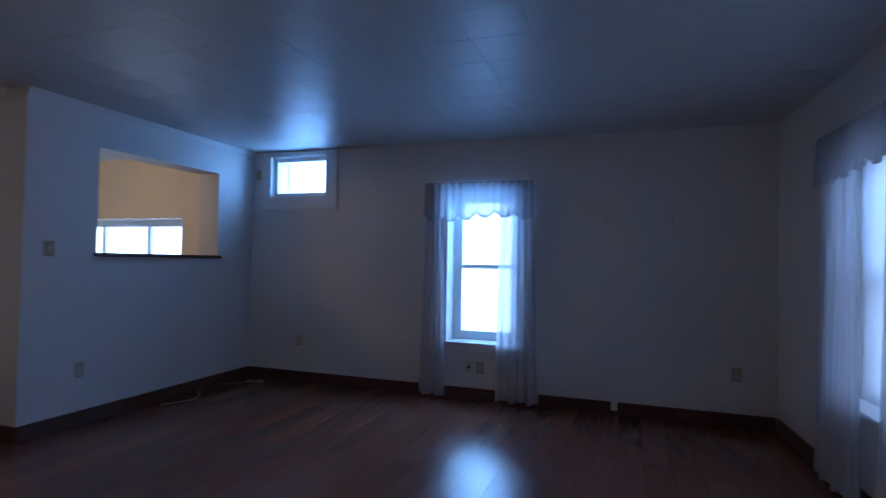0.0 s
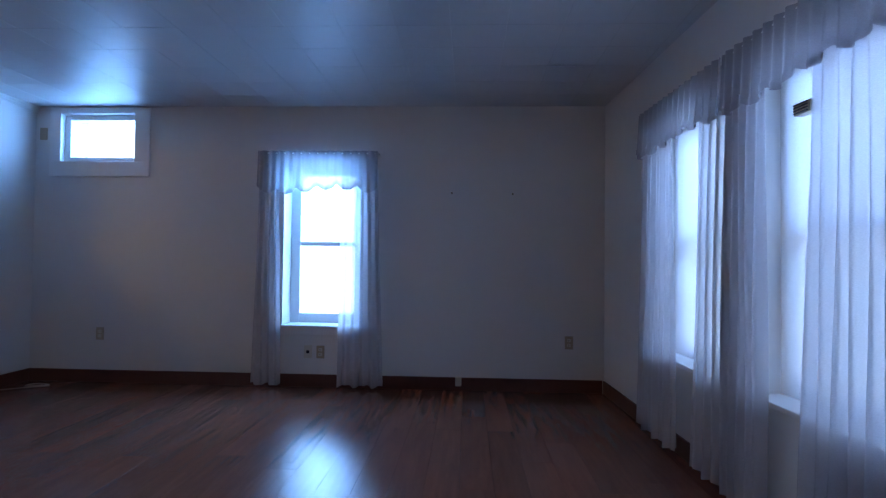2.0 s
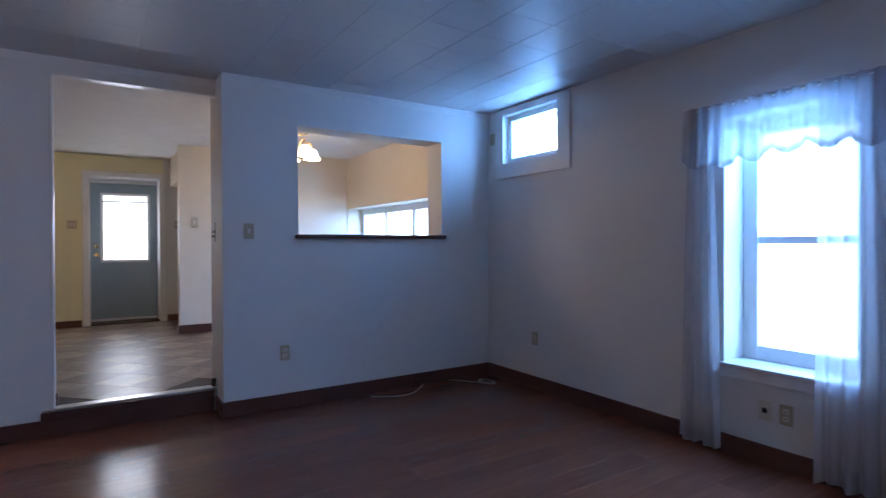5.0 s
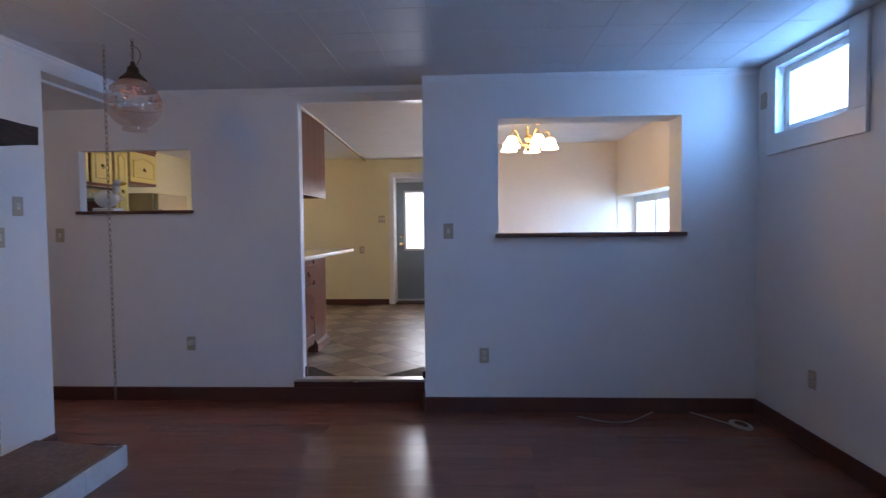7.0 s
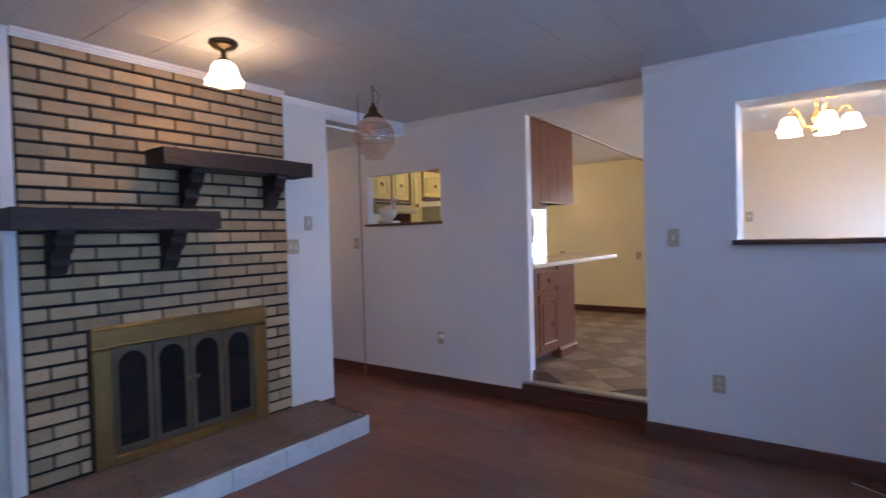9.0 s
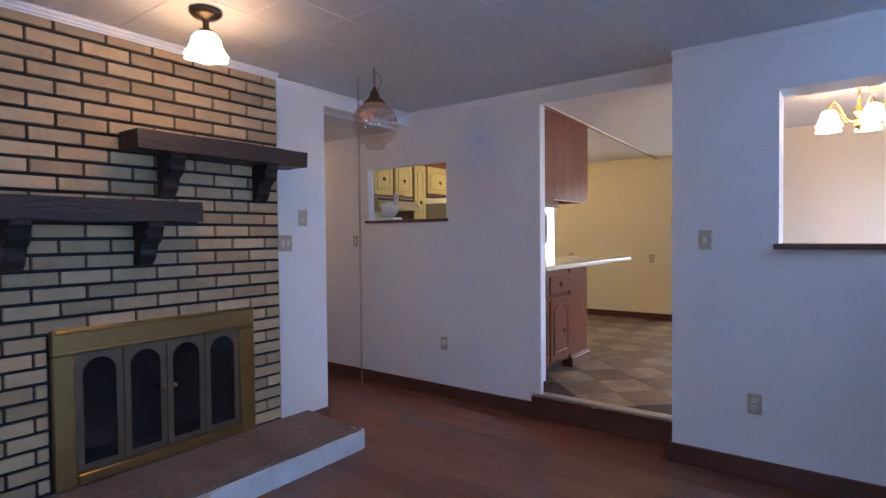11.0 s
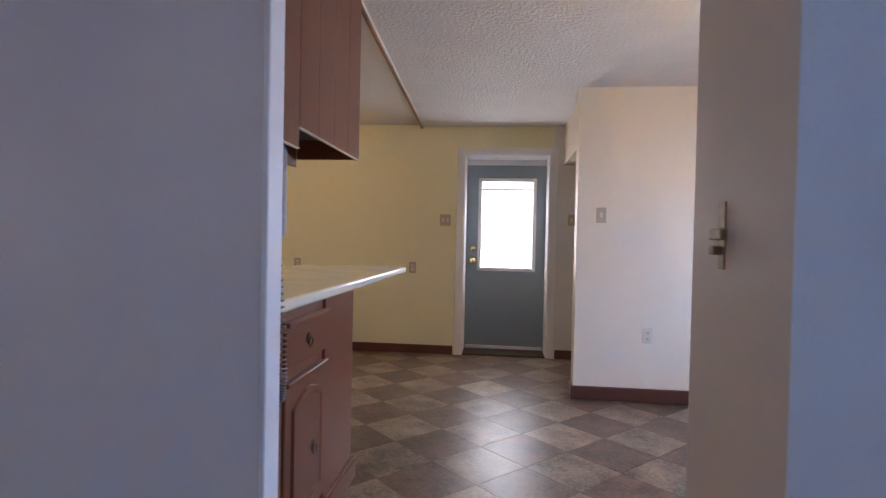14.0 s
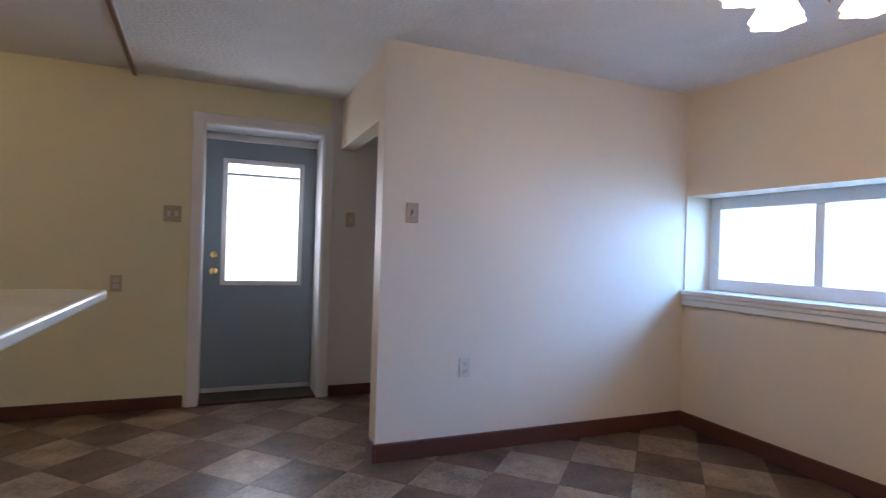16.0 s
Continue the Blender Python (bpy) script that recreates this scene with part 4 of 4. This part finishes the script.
def peninsula():
    e = empty("base_cabinet")
    y = 2.350
    xw, xm, xe = XW2 - 0.074, -4.78, -5.20
    boxes("carcass", [((xm, 1.80, KF + 0.09), (xw, y, 1.108)), ((xe, 1.80, KF), (xm, y + 0.012, 1.108))], M_CAB, 0.003, e)
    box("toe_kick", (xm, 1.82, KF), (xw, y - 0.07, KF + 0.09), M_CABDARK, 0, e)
    boxes("plinth", [((xe - 0.012, y + 0.012, KF), (xm - 0.005, y + 0.034, KF + 0.085)), ((xe - 0.012, y + 0.012, KF + 0.085), (xm - 0.005, y + 0.024, KF + 0.105)),
                     ((xe - 0.022, 1.80, KF), (xe - 0.001, y + 0.034, KF + 0.085))], M_CAB, 0.004, e)
    half = (xw - xm) / 2
    for k in range(2):
        x1 = xw - k * half - 0.012
        x0 = x1 - half + 0.024
        bm = bmesh.new()
        panel_door(bm, x0, x1, KF + 0.13, 0.86, y)
        add_box(bm, (x0, y + 0.018, 0.848), (x1, y + 0.034, 0.864), 0.004)
        d = mesh_ob("door", bm, M_CAB, e)
        ring_pull(e, (x0 + x1) / 2 - 0.06, y + 0.02, 0.56)
        bm = bmesh.new()
        add_box(bm, (x0, y, 0.905), (x1, y + 0.02, 1.07), 0.004)
        add_box(bm, (x0, y + 0.018, 1.052), (x1, y + 0.034, 1.07), 0.005)
        mesh_ob("drawer", bm, M_CAB, e)
        ring_pull(e, (x0 + x1) / 2, y + 0.02, 0.985)
    tagged(e, "red-brown wooden base cabinet with doors and drawers", "base cabinet")
    bm = bmesh.new()
    add_box(bm, (-6.53, 1.62, 1.112), (xw, 2.385, 1.156), 0.012, 0, 3)
    c = tagged(mesh_ob("countertop", bm, M_COUNTER), "cream laminate peninsula countertop with a rounded edge", "countertop")
    bm = bmesh.new()
    add_box(bm, (-6.30, 1.95, 1.085), (-5.20, 2.05, 1.109), 0.004)
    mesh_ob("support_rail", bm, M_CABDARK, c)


peninsula()


def upper_cabinet():
    e = empty("upper_cabinet")
    y, yb, xw, xm, xe, t = 2.385, 2.08, XW2 - 0.074, -4.40, -5.17, KC - 0.025
    bm = bmesh.new()
    add_box(bm, (xm, yb, 1.72), (xw, y - 0.02, t), 0.002)
    add_box(bm, (xe + 0.02, yb, 1.83), (xm - 0.001, y - 0.02, t), 0.002)
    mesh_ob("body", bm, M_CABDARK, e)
    box("near_panel", (xm + 0.001, y - 0.02, 1.668), (xw, y, t), M_CAB, 0.003, e)
    w = (xm - xe) / 4
    for k in range(4):
        box("board", (xe + k * w + 0.0004, y - 0.019, 1.740), (xe + (k + 1) * w - 0.0004, y, t), M_CAB, 0.0016, e)
    box("end_panel", (xe - 0.001, yb, 1.740), (xe + 0.019, y - 0.02, t), M_CAB, 0.002, e)
    box("back_panel", (xe + 0.02, yb - 0.014, 1.70), (xw, yb, t), M_CAB, 0.002, e)
    # thin ivory strips stand for the highlight on the dark bottom lips
    boxes("edge_strip", [((xe, y - 0.012, 1.735), (xm, y + 0.002, 1.740)), ((xm, y - 0.012, 1.663), (xw, y + 0.002, 1.668))], M_IVORY, 0.001, e)
    return tagged(e, "red-brown wooden upper cabinet hung over the peninsula", "upper cabinet")


upper_cabinet()


def yellow_cabinet(x0, x1, z0, z1, doors, label):
    e = empty("wall_cabinet")
    y = -0.27
    box("body", (x0, -0.598, z0), (x1, y, z1), M_CAB, 0.002, e)
    w = (x1 - x0) / doors
    for k in range(doors):
        a, b = x0 + k * w + 0.022, x0 + (k + 1) * w - 0.022
        bm = bmesh.new()
        panel_door(bm, a, b, z0 + 0.03, z1 - 0.03, y)
        mesh_ob("door", bm, M_YCAB, e)
        ring_pull(e, (a + b) / 2, y + 0.026, (z0 + z1) / 2 - 0.02)
    return tagged(e, label, "wall cabinet", "yellow wall cabinets")


yellow_cabinet(-5.63, -4.85, 1.93, 2.43, 2, "brown-framed wall cabinet with yellow doors over the hood")
yellow_cabinet(-5.92, -5.632, 1.40, 2.43, 1, "tall narrow wall cabinet with a yellow door")
yellow_cabinet(-6.52, -5.922, 2.00, 2.43, 1, "short wall cabinet with a yellow door over the refrigerator")
yellow_cabinet(-4.848, -4.10, 1.50, 2.43, 1, "brown-framed wall cabinet near the small pass-through")
tagged(box("soffit_trim", (-6.52, -0.60, 2.432), (XW2 - 0.074, -0.255, KC + 0.018), M_CAB, 0.004), "brown wooden soffit above the wall cabinets", "soffit", kind="structure")


def range_hood():
    e = empty("range_hood")
    bm = bmesh.new()
    x0, x1 = -5.62, -4.87
    prof = [(-0.595, 1.928), (-0.255, 1.928), (-0.20, 1.87), (-0.12, 1.80), (-0.12, 1.77), (-0.595, 1.77)]
    a = [bm.verts.new((x0, y, z)) for y, z in prof]
    b = [bm.verts.new((x1, y, z)) for y, z in prof]
    for k in range(6):
        bm.faces.new((a[k], a[(k + 1) % 6], b[(k + 1) % 6], b[k]))
    bm.faces.new(a)
    bm.faces.new(b)
    mesh_ob("canopy", bm, M_ALMOND, e)
    boxes("vent_strip", [((x0 + 0.03, -0.257, 1.885), (x1 - 0.03, -0.205, 1.915))], M_BLACK, 0.002, e)
    return tagged(e, "almond range hood with a black vent strip", "range hood")


range_hood()


def range_stove():
    e = empty("stove")
    box("body", (-5.61, -0.598, KF), (-4.88, 0.06, 1.10), M_WHITE, 0.008, e)
    box("cooktop", (-5.60, -0.55, 1.10), (-4.89, 0.05, 1.112), M_BLACK, 0.003, e)
    box("backguard", (-5.60, -0.598, 1.112), (-4.89, -0.54, 1.36), M_BLACK, 0.006, e)
    return tagged(e, "white kitchen stove with black backguard", "stove")


range_stove()


def fridge():
    e = empty("refrigerator")
    x0, x1 = -6.62, -5.93
    box("body", (x0, -0.598, KF), (x1, 0.04, 1.88), M_ALMOND, 0.012, e, 2)
    box("freezer_door", (x0 + 0.004, 0.044, 1.38), (x1 - 0.004, 0.10, 1.875), M_ALMOND, 0.014, e, 2)
    box("main_door", (x0 + 0.004, 0.044, KF + 0.06), (x1 - 0.004, 0.10, 1.37), M_ALMOND, 0.014, e, 2)
    for z0, z1 in ((1.42, 1.68), (0.95, 1.34)):
        bm = bmesh.new()
        tube(bm, [(x1 - 0.05, 0.10, z0), (x1 - 0.05, 0.14, z0 + 0.03), (x1 - 0.05, 0.14, z1 - 0.03), (x1 - 0.05, 0.10, z1)], 0.010)
        mesh_ob("handle", bm, M_STEEL, e, smooth=True)
    return tagged(e, "almond two-door refrigerator under a short cabinet", "refrigerator")


fridge()


def goose():
    """A white ornament in the shape of a goose on the small sill."""
    e = empty("goose_ornament")
    c = Vector((XW2 - 0.24, 0.755, 1.583))
    box("stand", c + Vector((-0.07, -0.10, 0)), c + Vector((0.07, 0.10, 0.035)), M_WHITE, 0.01, e)
    bm = bmesh.new()
    m = Matrix.Translation(c + Vector((0, -0.01, 0.115))) @ Matrix.Diagonal((0.062, 0.105, 0.078, 1))
    bmesh.ops.create_uvsphere(bm, u_segments=20, v_segments=12, radius=1, matrix=m)
    tube(bm, [c + Vector((0, 0.05, 0.13)), c + Vector((0, 0.075, 0.18)), c + Vector((0, 0.07, 0.225)), c + Vector((0, 0.085, 0.25))], 0.026, 12)
    m = Matrix.Translation(c + Vector((0, 0.095, 0.252))) @ Matrix.Diagonal((0.03, 0.042, 0.03, 1))
    bmesh.ops.create_uvsphere(bm, u_segments=14, v_segments=10, radius=1, matrix=m)
    tube(bm, [c + Vector((0, -0.09, 0.13)), c + Vector((0, -0.14, 0.165))], 0.02, 8)
    mesh_ob("body", bm, M_WHITE, e, smooth=True)
    bm = bmesh.new()
    lathe(bm, [(0.018, 0.125), (0.014, 0.15), (0.004, 0.175)], c + Vector((0, 0, 0.245)), 12, axis="y")
    mesh_ob("bill", bm, M_BILL, e, smooth=True)
    return tagged(e, "white ceramic goose ornament with a yellow bill", "ornament")


goose()


def phone():
    e = empty("wall_phone")
    x, y = XW2 - 0.074, 2.49
    box("base", (x - 0.055, y - 0.036, 1.34), (x, y + 0.032, 1.57), M_PHONE, 0.012, e, 2)
    bm = bmesh.new()
    add_box(bm, (x - 0.105, y - 0.024, 1.36), (x - 0.068, y + 0.024, 1.60), 0.014, 0, 3)
    add_box(bm, (x - 0.085, y - 0.03, 1.53), (x - 0.055, y + 0.03, 1.60), 0.012, 0, 2)
    add_box(bm, (x - 0.085, y - 0.03, 1.36), (x - 0.055, y + 0.03, 1.42), 0.012, 0, 2)
    mesh_ob("handset", bm, M_PHONE, e)
    bm = bmesh.new()
    pts = []
    for k in range(420):
        a, f = k * 0.62, k / 419
        pts.append((x - 0.075 + 0.012 * math.cos(a), y + 0.005 + 0.012 * math.sin(a) + 0.02 * math.sin(f * math.pi), 1.33 - 0.40 * math.sin(math.pi * f * 0.62)))
    tube(bm, pts, 0.0026, 5)
    mesh_ob("coiled_cord", bm, M_PHONE, e, smooth=True)
    return tagged(e, "grey wall telephone with a coiled hanging cord", "telephone")


phone()


def kitchen_curtain():
    e = empty("cafe_curtain")
    bm = bmesh.new()
    cloth(bm, lambda u, v: (XB + 0.03 + 0.01 * math.sin(u * 60), -0.12 + 0.78 * u, 2.16 - 0.75 * v), 90, 10)
    mesh_ob("panel", bm, M_SHEER, e, smooth=True)
    bm = bmesh.new()
    tube(bm, [(XB + 0.001, -0.14, 2.16), (XB + 0.03, -0.14, 2.165), (XB + 0.03, 0.68, 2.165), (XB + 0.001, 0.68, 2.16)], 0.007)
    mesh_ob("rod", bm, M_TRIM, e)
    return tagged(e, "white sheer cafe curtain at the kitchen window", "curtain")


kitchen_curtain()


# ---- small things ----
def door_catch():
    """Old latch plates on the doorway's thick jamb."""
    e = empty("strike_plate")
    y = 3.567
    boxes("plate", [((-3.880, y - 0.004, 1.31), (-3.850, y, 1.46))], M_WORN, 0.001, e)
    boxes("latch", [((-3.90, y - 0.018, 1.375), (-3.835, y - 0.004, 1.40)), ((-3.878, y - 0.026, 1.342), (-3.852, y - 0.004, 1.362))], M_WORN, 0.003, e)
    return tagged(e, "old metal latch plate on the doorway jamb", "latch")


door_catch()


def wall_nail(x, z):
    bm = bmesh.new()
    lathe(bm, [(0.001, 0.0), (0.004, 0.0), (0.004, -0.016), (0.009, -0.017), (0.008, -0.022), (0.001, -0.024)], (x, YF, z), 10, axis="y")
    return tagged(mesh_ob("wall_nail", bm, M_WORN, smooth=True), "small metal nail in the painted wall", "nail", "wall nails")


wall_nail(0.335, 1.765)
wall_nail(0.88, 1.76)


def floor_cable():
    bm = bmesh.new()
    pts = []
    for k in range(60):
        f = k / 59
        pts.append((-3.50 + 0.22 * math.sin(f * 7.0) * (0.4 + 0.6 * f) + 0.05, 4.70 + 1.05 * f, 0.010))
    for k in range(50):
        a = k * 0.38
        pts.append((-3.30 + (0.10 - 0.0008 * k) * math.cos(a), 5.80 + (0.07 - 0.0006 * k) * math.sin(a), 0.010 + 0.0012 * k / 5))
    tube(bm, pts, 0.0045, 6)
    return tagged(mesh_ob("floor_cable", bm, M_CABLE, smooth=True), "thin grey cable lying coiled on the floor", "cable")


floor_cable()
tagged(box("baseboard_jack", (0.385, YF - BT - 0.035, 0.045), (0.44, YF - BT, 0.125), M_IVORY, 0.006, seg=2), "small ivory phone jack on the baseboard", "jack")
boxes("door_stop", [((XW2 - 0.02, 3.525, KF + 0.013), (XW2 + 0.02, 3.556, KF + 0.075))], M_BLACK, 0.006)
tagged(bpy.data.objects["door_stop"], "small black door catch at the threshold", "door stop")


# ---- pieces: bricks, planks, tiles ----
def brick_meshes(sizes):
    out = []
    for w, h in sizes:
        bm = bmesh.new()
        add_box(bm, (-w / 2, 0, 0), (w / 2, 0.022, h), 0.0026)
        me = bpy.data.meshes.new("brick")
        bmesh.ops.recalc_face_normals(bm, faces=bm.faces)
        bm.to_mesh(me)
        bm.free()
        me.materials.append(M_BRICK)
        out.append(me)
    return out


tagged(box("trim_brick_edge", (-0.66, YS, 0), (-0.60, 1.293, 2.553), M_WALL, 0.003), "white painted strip beside the brick", "trim", kind="structure")


def lay_bricks():
    rng = random.Random(11)
    step, ch, x0, x1 = 0.2375, 0.0788, -2.325, -0.665
    cache = {}
    row, z = 0, 0.179
    while z < 2.54:
        h = min(ch - 0.0175, 2.55 - z)
        x = x0 - (step / 2 if row % 2 else 0)
        while x < x1:
            a, b = max(x, x0), min(x + step, x1)
            spans = [(a, b)]
            if z < 0.965 and b > -2.095 and a < -0.97:
                spans = [(a, min(b, -2.105))] if a < -2.105 else ([(max(a, -0.96), b)] if b > -0.96 else [])
            for p, q in spans:
                w = round(q - p - 0.0135, 3)
                if w > 0.02 and h > 0.02:
                    key = (w, round(h, 3))
                    if key not in cache:
                        cache[key] = brick_meshes([key])[0]
                    ob = new("brick", cache[key])
                    ob.location = ((p + q) / 2, 1.272 + rng.uniform(-0.002, 0.002), z)
                    ob.parent = chimney
            x += step
        z += ch
        row += 1


lay_bricks()


def lay_planks():
    fl = tagged(boxes("floor_living", [((XW2 - 0.07, -1.6, -0.1), (-2.70, YF, -0.012)), ((-2.70, 1.06, -0.1), (-0.24, YF, -0.012)), ((-0.24, -0.8, -0.1), (XR + 0.5, YF, -0.012))], M_GROUT), "dark red-brown glossy wooden plank floor", "floor", kind="structure")
    rng = random.Random(3)
    w, x, cache = 0.178, XR + 0.356, {}
    while x > XW2:
        a = max(x - w, XW2)
        y = -1.6 - rng.uniform(0, 1.2)
        while y < YF:
            y1 = y + 1.28
            p, q = max(y, -1.6), min(y1, YF)
            void = (-2.70 < (a + x) / 2 < -0.24 and q < 1.06) or ((a + x) / 2 > -0.24 and q < -0.80)
            if q - p > 0.03 and not void:
                key = (round(x - a, 3), round(q - p, 3))
                if key not in cache:
                    bm = bmesh.new()
                    add_box(bm, (0.0004, 0.0004, -0.012), (key[0] - 0.0004, key[1] - 0.0004, 0), 0.0003)
                    me = bpy.data.meshes.new("plank")
                    bmesh.ops.recalc_face_normals(bm, faces=bm.faces)
                    bm.to_mesh(me)
                    bm.free()
                    me.materials.append(M_PLANK)
                    cache[key] = me
                ob = new("plank", cache[key])
                ob.location = (a, p, rng.uniform(-0.0002, 0.0001))
                ob.parent = fl
            y = y1
        x -= w


lay_planks()


def lay_tiles():
    fl = tagged(boxes("floor_kitchen", [((XB - 0.3, -0.6, -0.1), (XW2 - 0.074, YD, KF - 0.004)), ((XW2 - 0.074, 2.56, KF - 0.010), (XW2 - 0.002, 3.555, KF - 0.004))], M_GROUT),
                "brown and tan checkered vinyl tiles laid diagonally", "floor", kind="structure")
    s = 0.35
    meshes = []
    for m in (M_TILE_L, M_TILE_D):
        bm = bmesh.new()
        add_box(bm, (-s / 2 + 0.0008, -s / 2 + 0.0008, -0.003), (s / 2 - 0.0008, s / 2 - 0.0008, 0), 0.0008)
        me = bpy.data.meshes.new("tile")
        bmesh.ops.recalc_face_normals(bm, faces=bm.faces)
        bm.to_mesh(me)
        bm.free()
        me.materials.append(m)
        meshes.append(me)
    c = math.cos(radians(45))
    for i in range(-30, 31):
        for j in range(-30, 31):
            x, y = -6.202 + (i - j) * s * c, 3.728 + (i + j) * s * c
            if x < XD - 0.1 and y > 4.6:
                continue
            if XB - 0.1 < x < XW2 - 0.25 and 0.2 < y < YD - 0.12 and not (x > -5.2 and y < 2.2) or (XW2 - 0.25 <= x < XW2 - 0.15 and 2.75 < y < 3.35):
                ob = new("tile", meshes[(i + j + 1) % 2])
                ob.matrix_world = pose(x, y, KF, 0, 0, 45)
                ob.parent = fl


lay_tiles()
